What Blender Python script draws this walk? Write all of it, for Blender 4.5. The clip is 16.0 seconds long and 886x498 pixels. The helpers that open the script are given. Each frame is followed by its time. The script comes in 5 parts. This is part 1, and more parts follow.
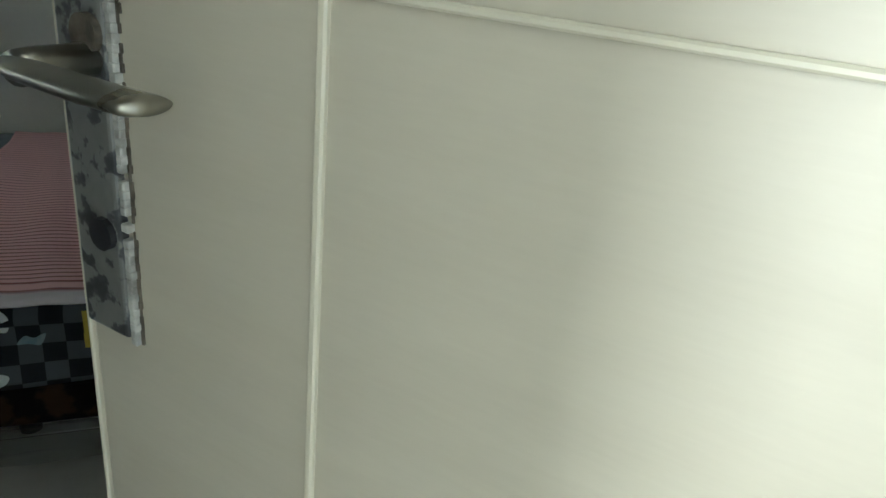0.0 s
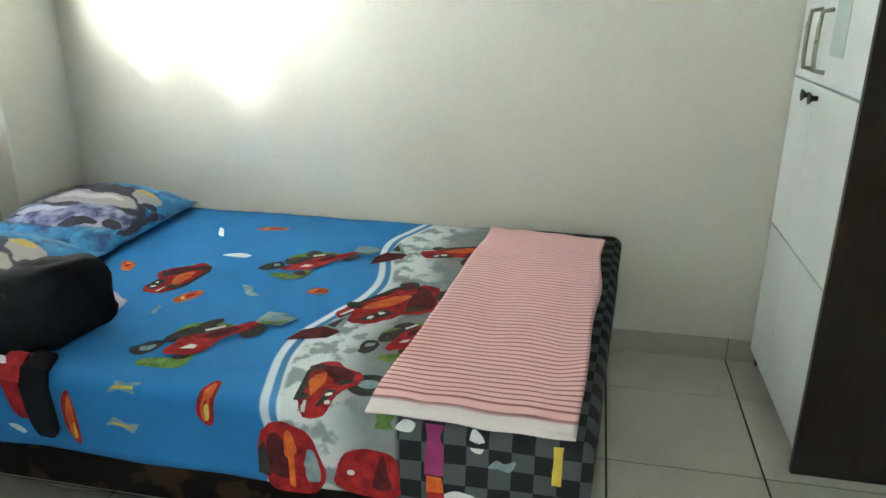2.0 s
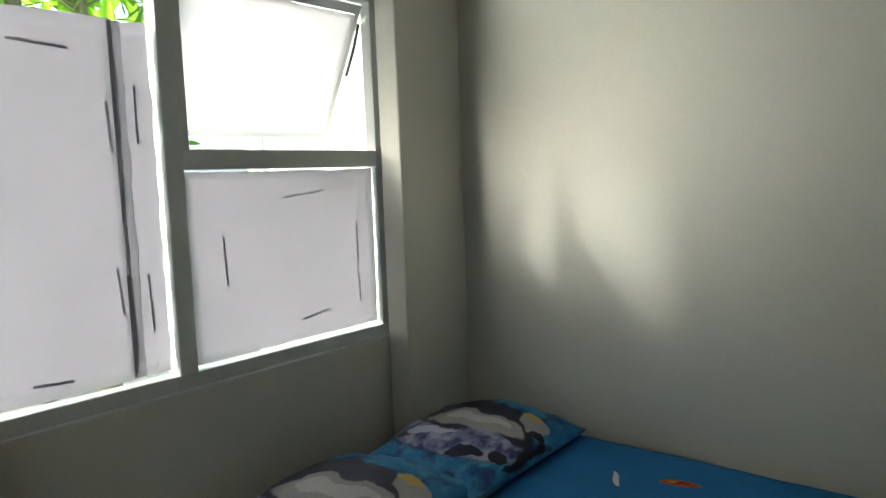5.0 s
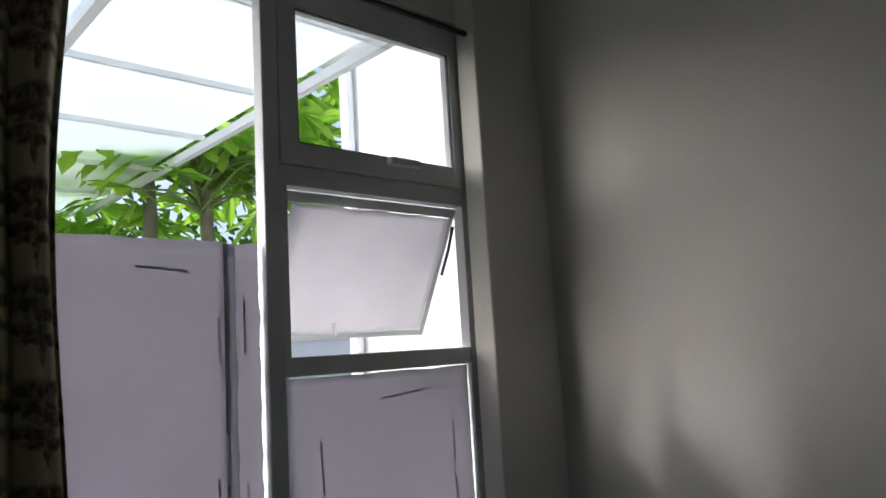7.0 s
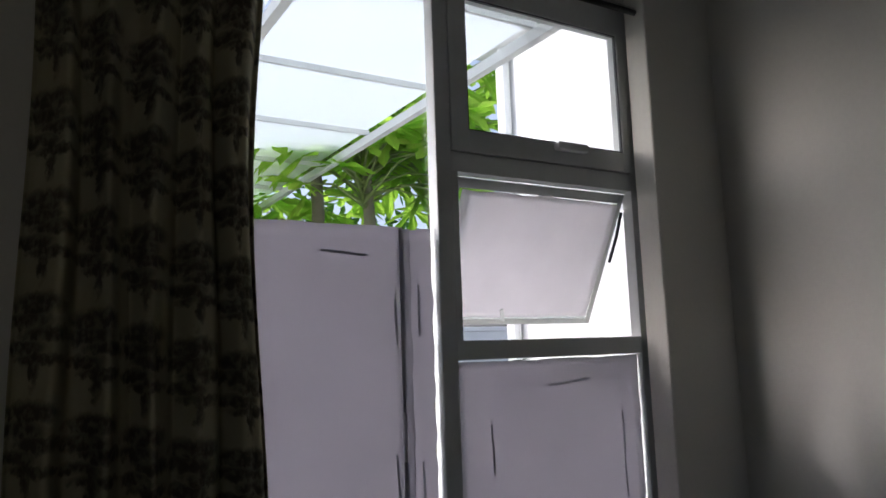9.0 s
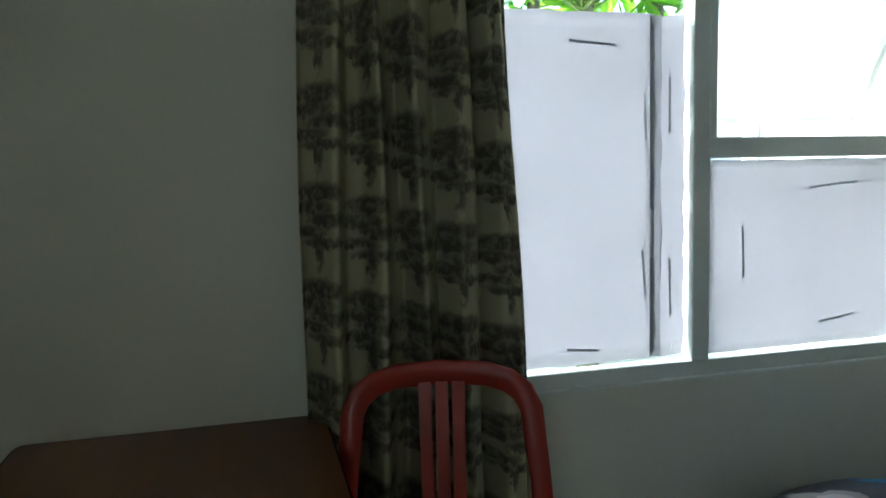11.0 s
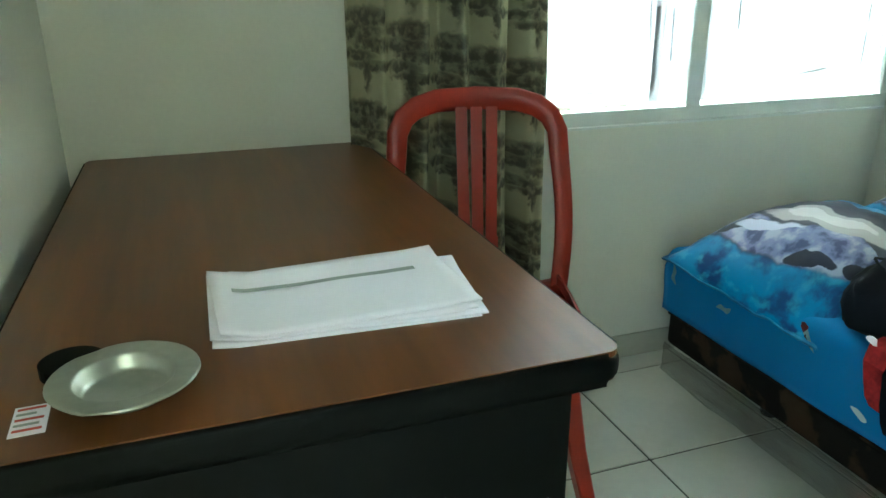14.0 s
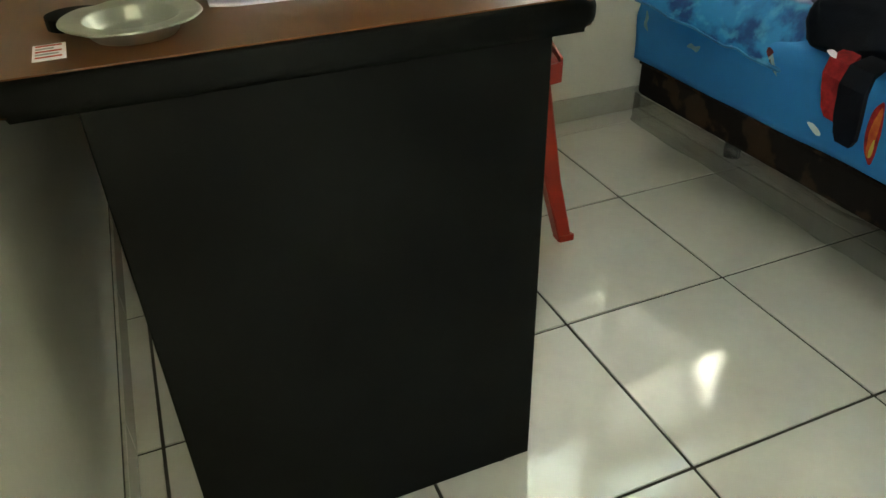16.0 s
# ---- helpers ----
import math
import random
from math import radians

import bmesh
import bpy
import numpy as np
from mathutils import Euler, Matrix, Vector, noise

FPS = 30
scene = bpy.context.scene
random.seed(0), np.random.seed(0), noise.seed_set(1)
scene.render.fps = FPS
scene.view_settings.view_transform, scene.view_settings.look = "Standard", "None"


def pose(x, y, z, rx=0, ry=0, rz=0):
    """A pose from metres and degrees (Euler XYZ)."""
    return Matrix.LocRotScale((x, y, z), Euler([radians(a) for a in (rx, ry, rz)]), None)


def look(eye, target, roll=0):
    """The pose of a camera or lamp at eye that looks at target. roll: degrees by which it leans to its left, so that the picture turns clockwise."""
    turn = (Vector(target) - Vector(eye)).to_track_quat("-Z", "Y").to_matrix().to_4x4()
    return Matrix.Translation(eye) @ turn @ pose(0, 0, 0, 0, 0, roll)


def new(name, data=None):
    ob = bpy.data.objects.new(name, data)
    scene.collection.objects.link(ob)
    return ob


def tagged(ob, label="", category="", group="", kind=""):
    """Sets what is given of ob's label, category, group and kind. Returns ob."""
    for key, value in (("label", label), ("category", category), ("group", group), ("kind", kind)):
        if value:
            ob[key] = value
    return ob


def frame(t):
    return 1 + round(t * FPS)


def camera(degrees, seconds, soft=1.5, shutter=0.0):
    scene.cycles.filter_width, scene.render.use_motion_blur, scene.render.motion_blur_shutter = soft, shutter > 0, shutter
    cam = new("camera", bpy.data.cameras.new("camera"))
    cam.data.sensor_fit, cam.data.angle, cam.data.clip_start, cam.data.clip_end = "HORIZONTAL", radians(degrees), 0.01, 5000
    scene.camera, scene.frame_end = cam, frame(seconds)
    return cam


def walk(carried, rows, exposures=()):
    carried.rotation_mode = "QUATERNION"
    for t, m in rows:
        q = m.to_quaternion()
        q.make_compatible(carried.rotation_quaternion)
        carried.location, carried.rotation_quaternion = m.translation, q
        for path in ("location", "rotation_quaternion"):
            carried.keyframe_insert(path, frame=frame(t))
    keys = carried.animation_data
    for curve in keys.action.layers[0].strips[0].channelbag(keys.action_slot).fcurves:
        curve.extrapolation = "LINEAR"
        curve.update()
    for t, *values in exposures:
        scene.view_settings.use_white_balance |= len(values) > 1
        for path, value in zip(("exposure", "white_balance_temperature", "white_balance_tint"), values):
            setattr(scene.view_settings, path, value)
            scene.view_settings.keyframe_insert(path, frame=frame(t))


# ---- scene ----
cam = camera(63.2, 16.0)
PATH = [
    (0, (-2.553, -2.144, 1.144), (-0.852, -2.83, 0.345), 6.2),
    (0.3, (-2.546, -2.13, 1.146), (-0.771, -2.594, 0.351), 4.2),
    (0.6, (-2.526, -2.119, 1.156), (-0.722, -2.383, 0.334), 4.2),
    (0.9, (-2.497, -2.104, 1.159), (-0.654, -2.19, 0.388), 3.5),
    (1, (-2.486, -2.092, 1.158), (-0.626, -2.13, 0.388), 1.6),
    (1.2, (-2.463, -2.084, 1.164), (-0.604, -2.051, 0.426), 1.0),
    (1.5, (-2.413, -2.052, 1.171), (-0.53, -1.882, 0.469), 0.7),
    (2, (-2.301, -1.99, 1.167), (-0.454, -1.603, 0.504), 0.3),
    (2.5, (-2.216, -1.923, 1.179), (-0.428, -1.315, 0.521), -0.6),
    (3, (-2.146, -1.846, 1.178), (-0.438, -1.02, 0.545), -0.8),
    (3.5, (-2.077, -1.777, 1.158), (-0.456, -0.764, 0.572), -1.7),
    (4, (-2.025, -1.714, 1.17), (-0.439, -0.584, 0.712), -1.9),
    (4.5, (-1.989, -1.696, 1.19), (-0.437, -0.472, 0.882), -2.5),
    (5, (-1.992, -1.688, 1.268), (-0.464, -0.412, 1.07), -2.2),
    (7.5, (-1.983, -1.719, 1.367), (-0.692, -0.227, 1.695), -3.5),
    (8, (-2.0, -1.703, 1.37), (-0.768, -0.162, 1.697), -3.1),
    (8.5, (-2.018, -1.693, 1.366), (-0.876, -0.081, 1.68), -2.5),
    (9, (-2.032, -1.671, 1.342), (-1.011, 0.026, 1.62), -1.9),
    (9.5, (-2.054, -1.653, 1.327), (-1.181, 0.137, 1.514), -1.6),
    (10, (-2.045, -1.624, 1.304), (-1.352, 0.25, 1.386), -1.5),
    (10.2, (-2.056, -1.617, 1.293), (-1.435, 0.284, 1.321), -1.3),
    (12.5, (-2.292, -1.64, 1.214), (-1.831, 0.255, 0.773), -0.9),
    (13, (-2.337, -1.664, 1.177), (-1.792, 0.199, 0.695), -0.7),
    (13.5, (-2.373, -1.699, 1.139), (-1.773, 0.129, 0.591), -0.6),
    (14, (-2.396, -1.737, 1.103), (-1.771, 0.037, 0.424), -0.2),
    (14.5, (-2.408, -1.772, 1.06), (-1.792, -0.056, 0.238), -1.0),
    (15, (-2.421, -1.805, 1.022), (-1.816, -0.153, 0.071), -1.6),
    (15.5, (-2.447, -1.842, 0.98), (-1.84, -0.253, -0.072), -1.7),
    (16, (-2.468, -1.858, 0.96), (-1.852, -0.312, -0.149), -1.7),
]
EXPOSURE = [(0, 2.1, 5500, 0), (0.8, 2.8, 5600, -2), (1.3, 3.8, 5700, -2), (2.0, 4.5, 5900, 1), (3.2, 4.1, 6600, 3), (4.0, 3.45, 6500, 4), (4.5, 2.95, 6300, 3), (5.0, 2.3, 6000, 2), (7.0, 0.95, 5700, 18),
            (9.0, 0.8, 5700, 20), (10.0, 1.75, 5500, 14), (11.2, 2.8, 5200, -8), (12.5, 3.95, 5200, -26), (14.0, 4.35, 5300, -19), (15.0, 4.3, 5900, -14), (16.0, 4.3, 6600, -5)]
walk(cam, [(t, look(eye, target, roll)) for t, eye, target, roll in PATH],
     exposures=EXPOSURE)

# ---- light ----
SUN_AZ, SUN_EL = 27.0, 25.0      # the light travels this far south of east, and falls this steeply
world = bpy.data.worlds.new("world")
scene.world = world
world.use_nodes = True
wn = world.node_tree
sky = wn.nodes.new("ShaderNodeTexSky")
sky.sky_type, sky.sun_disc = "NISHITA", False
sky.sun_elevation, sky.sun_rotation = radians(SUN_EL), radians(-63)
sky.dust_density = 5.0
haze = wn.nodes.new("ShaderNodeHueSaturation")
haze.inputs["Saturation"].default_value, haze.inputs["Value"].default_value = 0.55, 1.45
wn.links.new(sky.outputs[0], haze.inputs["Color"]), wn.links.new(haze.outputs[0], wn.nodes["Background"].inputs[0])
wn.nodes["Background"].inputs[1].default_value = 0.15
sun = new("sun", bpy.data.lights.new("sun", "SUN"))
sun.data.energy, sun.data.angle, sun.data.color = 0.30, radians(4.0), (1.0, 0.93, 0.83)
sun.matrix_world = look((0, 0, 5), (math.cos(radians(SUN_AZ)) * math.cos(radians(SUN_EL)),
                                    -math.sin(radians(SUN_AZ)) * math.cos(radians(SUN_EL)), 5 - math.sin(radians(SUN_EL))))

# added lamp, standing in for sky light at the passage's open north end
passage = new("passage_fill_lamp", bpy.data.lights.new("passage_fill_lamp", "AREA"))
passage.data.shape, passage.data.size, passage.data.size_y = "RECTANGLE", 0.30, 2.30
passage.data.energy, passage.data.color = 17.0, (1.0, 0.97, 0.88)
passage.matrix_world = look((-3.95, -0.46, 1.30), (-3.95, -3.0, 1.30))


# ---- materials ----
def nodes_of(name):
    m = bpy.data.materials.new(name)
    m.use_nodes = True
    return m, m.node_tree.nodes, m.node_tree.links, m.node_tree.nodes["Principled BSDF"]


def mat(name, col, rough=0.6, var=0.12, scale=6.0, fine=60.0, bump=0.15, metal=0.0, col2=None, rvar=0.1, spec=0.5, stretch=(1, 1, 1), per_object=0.0):
    """A surface with stains at one scale and grain at another."""
    m, n, l, b = nodes_of(name)
    tc = n.new("ShaderNodeTexCoord")
    mp = n.new("ShaderNodeMapping")
    mp.inputs["Scale"].default_value = stretch
    l.new(tc.outputs["Object"], mp.inputs[0])
    big, small = n.new("ShaderNodeTexNoise"), n.new("ShaderNodeTexNoise")
    big.inputs["Scale"].default_value, big.inputs["Detail"].default_value = scale, 4
    small.inputs["Scale"].default_value, small.inputs["Detail"].default_value = fine, 3
    l.new(mp.outputs[0], big.inputs[0]), l.new(mp.outputs[0], small.inputs[0])
    mix = n.new("ShaderNodeMix")
    mix.data_type = "RGBA"
    d = col2 or tuple(c * (1 - 2 * var) for c in col)
    mix.inputs[6].default_value, mix.inputs[7].default_value = (*col, 1), (*d, 1)
    add = n.new("ShaderNodeMath")
    add.operation = "MULTIPLY_ADD"
    add.inputs[1].default_value = 0.35
    l.new(small.outputs[0], add.inputs[0]), l.new(big.outputs[0], add.inputs[2])
    ramp = n.new("ShaderNodeMapRange")
    ramp.inputs[1].default_value, ramp.inputs[2].default_value = 0.45, 0.9
    l.new(add.outputs[0], ramp.inputs[0]), l.new(ramp.outputs[0], mix.inputs[0])
    out = mix.outputs[2]
    if per_object:
        oi, hs = n.new("ShaderNodeObjectInfo"), n.new("ShaderNodeHueSaturation")
        mr = n.new("ShaderNodeMapRange")
        mr.inputs[3].default_value, mr.inputs[4].default_value = 1 - per_object, 1 + per_object
        l.new(oi.outputs["Random"], mr.inputs[0]), l.new(mr.outputs[0], hs.inputs["Value"]), l.new(out, hs.inputs["Color"])
        out = hs.outputs[0]
    l.new(out, b.inputs["Base Color"])
    rr = n.new("ShaderNodeMapRange")
    rr.inputs[3].default_value, rr.inputs[4].default_value = max(0.02, rough - rvar), min(1, rough + rvar)
    l.new(big.outputs[0], rr.inputs[0]), l.new(rr.outputs[0], b.inputs["Roughness"])
    b.inputs["Metallic"].default_value = metal
    b.inputs["Specular IOR Level"].default_value = spec
    if bump:
        bp = n.new("ShaderNodeBump")
        bp.inputs["Strength"].default_value, bp.inputs["Distance"].default_value = bump, 0.004
        l.new(add.outputs[0], bp.inputs["Height"]), l.new(bp.outputs[0], b.inputs["Normal"])
    return m


def clear(name, tint=(0.96, 0.98, 0.97), gloss=0.06, rough=0.02):
    """Thin clear sheet: mostly see-through, with a faint gloss that grows at grazing angles."""
    m, n, l, b = nodes_of(name)
    tr, gl, mx, lw = n.new("ShaderNodeBsdfTransparent"), n.new("ShaderNodeBsdfGlossy"), n.new("ShaderNodeMixShader"), n.new("ShaderNodeLayerWeight")
    tr.inputs[0].default_value, gl.inputs["Roughness"].default_value = (*tint, 1), rough
    sc = n.new("ShaderNodeMath")
    sc.operation, sc.use_clamp = "MULTIPLY_ADD", True
    sc.inputs[1].default_value, sc.inputs[2].default_value = 0.35, gloss
    lw.inputs[0].default_value = 0.3
    l.new(lw.outputs["Fresnel"], sc.inputs[0]), l.new(sc.outputs[0], mx.inputs[0])
    l.new(tr.outputs[0], mx.inputs[1]), l.new(gl.outputs[0], mx.inputs[2])
    l.new(mx.outputs[0], n["Material Output"].inputs[0])
    return m


def thin(name, col, through_col, share=0.5, scale=9, var=0.1, bump=0.3, open_share=0.0):
    """Paper or leaf: light comes back from it and also through it."""
    m, n, l, b = nodes_of(name)
    df, ts, mx = n.new("ShaderNodeBsdfDiffuse"), n.new("ShaderNodeBsdfTranslucent"), n.new("ShaderNodeMixShader")
    mx.inputs[0].default_value = share
    tc, nz = n.new("ShaderNodeTexCoord"), n.new("ShaderNodeTexNoise")
    nz.inputs["Scale"].default_value, nz.inputs["Detail"].default_value = scale, 5
    l.new(tc.outputs["Object"], nz.inputs[0])
    for node, c in ((df, col), (ts, through_col)):
        mixc = n.new("ShaderNodeMix")
        mixc.data_type = "RGBA"
        mixc.inputs[6].default_value, mixc.inputs[7].default_value = (*[min(1, x * (1 + var)) for x in c], 1), (*[x * (1 - var) for x in c], 1)
        l.new(nz.outputs[0], mixc.inputs[0]), l.new(mixc.outputs[2], node.inputs[0])
    bp = n.new("ShaderNodeBump")
    bp.inputs["Strength"].default_value, bp.inputs["Distance"].default_value = bump, 0.01
    l.new(nz.outputs[0], bp.inputs["Height"]), l.new(bp.outputs[0], df.inputs["Normal"])
    l.new(df.outputs[0], mx.inputs[1]), l.new(ts.outputs[0], mx.inputs[2])
    last = mx
    if open_share:
        tr, last = n.new("ShaderNodeBsdfTransparent"), n.new("ShaderNodeMixShader")
        last.inputs[0].default_value = open_share
        l.new(mx.outputs[0], last.inputs[1]), l.new(tr.outputs[0], last.inputs[2])
    l.new(last.outputs[0], n["Material Output"].inputs[0])
    return m


class Calc:
    """Writes arithmetic as shader nodes."""
    def __init__(self, n, l):
        self.n, self.l = n, l

    def __call__(self, op, *args):
        k = self.n.new("ShaderNodeMath")
        k.operation = op
        for i, a in enumerate(args):
            if isinstance(a, (int, float)):
                k.inputs[i].default_value = a
            else:
                self.l.new(a, k.inputs[i])
        return k.outputs[0]

    def mix(self, f, a, b):
        k = self.n.new("ShaderNodeMix")
        k.data_type = "RGBA"
        for s, v in ((k.inputs[0], f), (k.inputs[6], a), (k.inputs[7], b)):
            if isinstance(v, tuple):
                s.default_value = (*v, 1)
            elif isinstance(v, (int, float)):
                s.default_value = v
            else:
                self.l.new(v, s)
        return k.outputs[2]

    def noise(self, vec, scale, detail=3):
        k = self.n.new("ShaderNodeTexNoise")
        k.inputs["Scale"].default_value, k.inputs["Detail"].default_value = scale, detail
        self.l.new(vec, k.inputs[0])
        return k.outputs[0]

    def step(self, x, at, soft):
        k = self.n.new("ShaderNodeMapRange")
        k.interpolation_type = "SMOOTHSTEP"
        k.inputs[1].default_value, k.inputs[2].default_value = at - soft, at + soft
        self.l.new(x, k.inputs[0])
        return k.outputs[0]


def sheet_cloth():
    """Printed cotton: blue, a waved white band, grey, then dark checks at the foot. UV in metres: across, along."""
    m, n, l, b = nodes_of("printed_cotton")
    c = Calc(n, l)
    uv, sp = n.new("ShaderNodeUVMap"), n.new("ShaderNodeSeparateXYZ")
    l.new(uv.outputs[0], sp.inputs[0])
    a, s = sp.outputs[0], sp.outputs[1]
    tc = n.new("ShaderNodeTexCoord")
    big, weave = c.noise(tc.outputs["Object"], 7, 4), c.noise(tc.outputs["Object"], 260, 2)
    edge = c("SUBTRACT", s, c("MULTIPLY_ADD", c("COSINE", c("MULTIPLY", c("SUBTRACT", a, 0.58), 8.98)), 0.036, 1.365))
    blue = c.mix(big, (0.026, 0.155, 0.38), (0.040, 0.215, 0.51))
    col = c.mix(c.step(edge, 0.0, 0.003), blue, (0.62, 0.68, 0.72))
    col = c.mix(c("SUBTRACT", c.step(edge, 0.018, 0.003), c.step(edge, 0.034, 0.003)), col, (0.06, 0.2, 0.42))
    smoke = c.noise(tc.outputs["Object"], 16, 5)
    grey = c.mix(c.step(smoke, 0.52, 0.05), (0.58, 0.62, 0.62), (0.24, 0.28, 0.29))
    col = c.mix(c.step(edge, 0.042, 0.006), col, grey)
    col = c.mix(c.step(edge, 0.16, 0.05), col, c.mix(smoke, (0.30, 0.33, 0.33), (0.14, 0.16, 0.17)))
    chk = n.new("ShaderNodeTexChecker")
    chk.inputs["Scale"].default_value = 24
    chk.inputs["Color1"].default_value, chk.inputs["Color2"].default_value = (0.018, 0.02, 0.024, 1), (0.085, 0.095, 0.10, 1)
    l.new(uv.outputs[0], chk.inputs[0])
    col = c.mix(c.step(s, 1.66, 0.006), col, chk.outputs[0])
    l.new(col, b.inputs["Base Color"])
    b.inputs["Roughness"].default_value = 0.85
    b.inputs["Specular IOR Level"].default_value = 0.2
    bp = n.new("ShaderNodeBump")
    bp.inputs["Strength"].default_value, bp.inputs["Distance"].default_value = 0.35, 0.012
    l.new(c("MULTIPLY_ADD", weave, 0.06, big), bp.inputs["Height"]), l.new(bp.outputs[0], b.inputs["Normal"])
    return m


def towel_cloth():
    """Pink terry with fine dark red stripes that run across it and thin out towards the far end. UV in metres: across, along."""
    m, n, l, b = nodes_of("striped_terry")
    c = Calc(n, l)
    uv, sp, tc = n.new("ShaderNodeUVMap"), n.new("ShaderNodeSeparateXYZ"), n.new("ShaderNodeTexCoord")
    l.new(uv.outputs[0], sp.inputs[0])
    s = sp.outputs[1]
    nz, pile = c.noise(tc.outputs["Object"], 14, 4), c.noise(tc.outputs["Object"], 420, 2)
    wave = c("SINE", c("MULTIPLY", c("MULTIPLY_ADD", nz, 0.004, s), 2 * math.pi / 0.0175))
    line = c.step(wave, 0.62, 0.25)
    col = c.mix(c("MULTIPLY", line, c("MULTIPLY_ADD", c.step(s, 0.55, 0.5), -0.50, 0.82)), c.mix(nz, (0.86, 0.55, 0.54), (0.79, 0.47, 0.47)), (0.24, 0.06, 0.07))
    col = c.mix(c.step(s, 0.018, 0.004), (0.75, 0.68, 0.68), col)
    l.new(col, b.inputs["Base Color"])
    b.inputs["Roughness"].default_value, b.inputs["Specular IOR Level"].default_value = 0.95, 0.1
    bp = n.new("ShaderNodeBump")
    bp.inputs["Strength"].default_value, bp.inputs["Distance"].default_value = 0.5, 0.004
    l.new(c("ADD", pile, c("MULTIPLY", line, -0.6)), bp.inputs["Height"]), l.new(bp.outputs[0], b.inputs["Normal"])
    return m


def curtain_cloth():
    """Cream cloth printed with rows of layered brown trees. UV in metres: unfolded width, height."""
    m, n, l, b = nodes_of("tree_print_cloth")
    c = Calc(n, l)
    uv, sp, tc = n.new("ShaderNodeUVMap"), n.new("ShaderNodeSeparateXYZ"), n.new("ShaderNodeTexCoord")
    l.new(uv.outputs[0], sp.inputs[0])
    wob = c.noise(uv.outputs[0], 45, 4)
    wob2 = c.noise(uv.outputs[0], 17, 3)
    u0 = c("MULTIPLY_ADD", wob, 0.05, sp.outputs[0])
    v0 = c("MULTIPLY_ADD", wob, 0.03, sp.outputs[1])
    col_i = c("FLOOR", c("DIVIDE", u0, 0.23))
    v1 = c("MULTIPLY_ADD", col_i, 0.031, v0)
    u, v = c("SUBTRACT", c("FRACT", c("DIVIDE", u0, 0.23)), 0.5), c("FRACT", c("DIVIDE", v1, 0.205))
    f = None
    for cx, cy, rx, ry in ((0.0, 0.86, 0.40, 0.10), (-0.10, 0.70, 0.36, 0.085), (0.16, 0.58, 0.34, 0.075), (-0.16, 0.45, 0.30, 0.07), (0.10, 0.34, 0.36, 0.055), (0.03, 0.30, 0.07, 0.22)):
        d = c("ADD", c("POWER", c("ABSOLUTE", c("DIVIDE", c("SUBTRACT", u, cx), rx)), 2), c("POWER", c("ABSOLUTE", c("DIVIDE", c("SUBTRACT", v, cy), ry)), 2))
        f = d if f is None else c("MINIMUM", f, d)
    ink = c("SUBTRACT", 1.0, c.step(c("MULTIPLY_ADD", wob2, 1.7, f), 1.95, 0.85))
    ink = c("MULTIPLY", ink, c("MULTIPLY_ADD", c.step(wob, 0.45, 0.15), 0.45, 0.5))
    col = c.mix(ink, c.mix(wob2, (0.40, 0.37, 0.24), (0.30, 0.28, 0.18)), (0.062, 0.056, 0.042))
    l.new(col, b.inputs["Base Color"])
    b.inputs["Roughness"].default_value, b.inputs["Specular IOR Level"].default_value = 0.9, 0.15
    bp = n.new("ShaderNodeBump")
    bp.inputs["Strength"].default_value, bp.inputs["Distance"].default_value = 0.25, 0.002
    l.new(c.noise(tc.outputs["Object"], 500, 2), bp.inputs["Height"]), l.new(bp.outputs[0], b.inputs["Normal"])
    return m


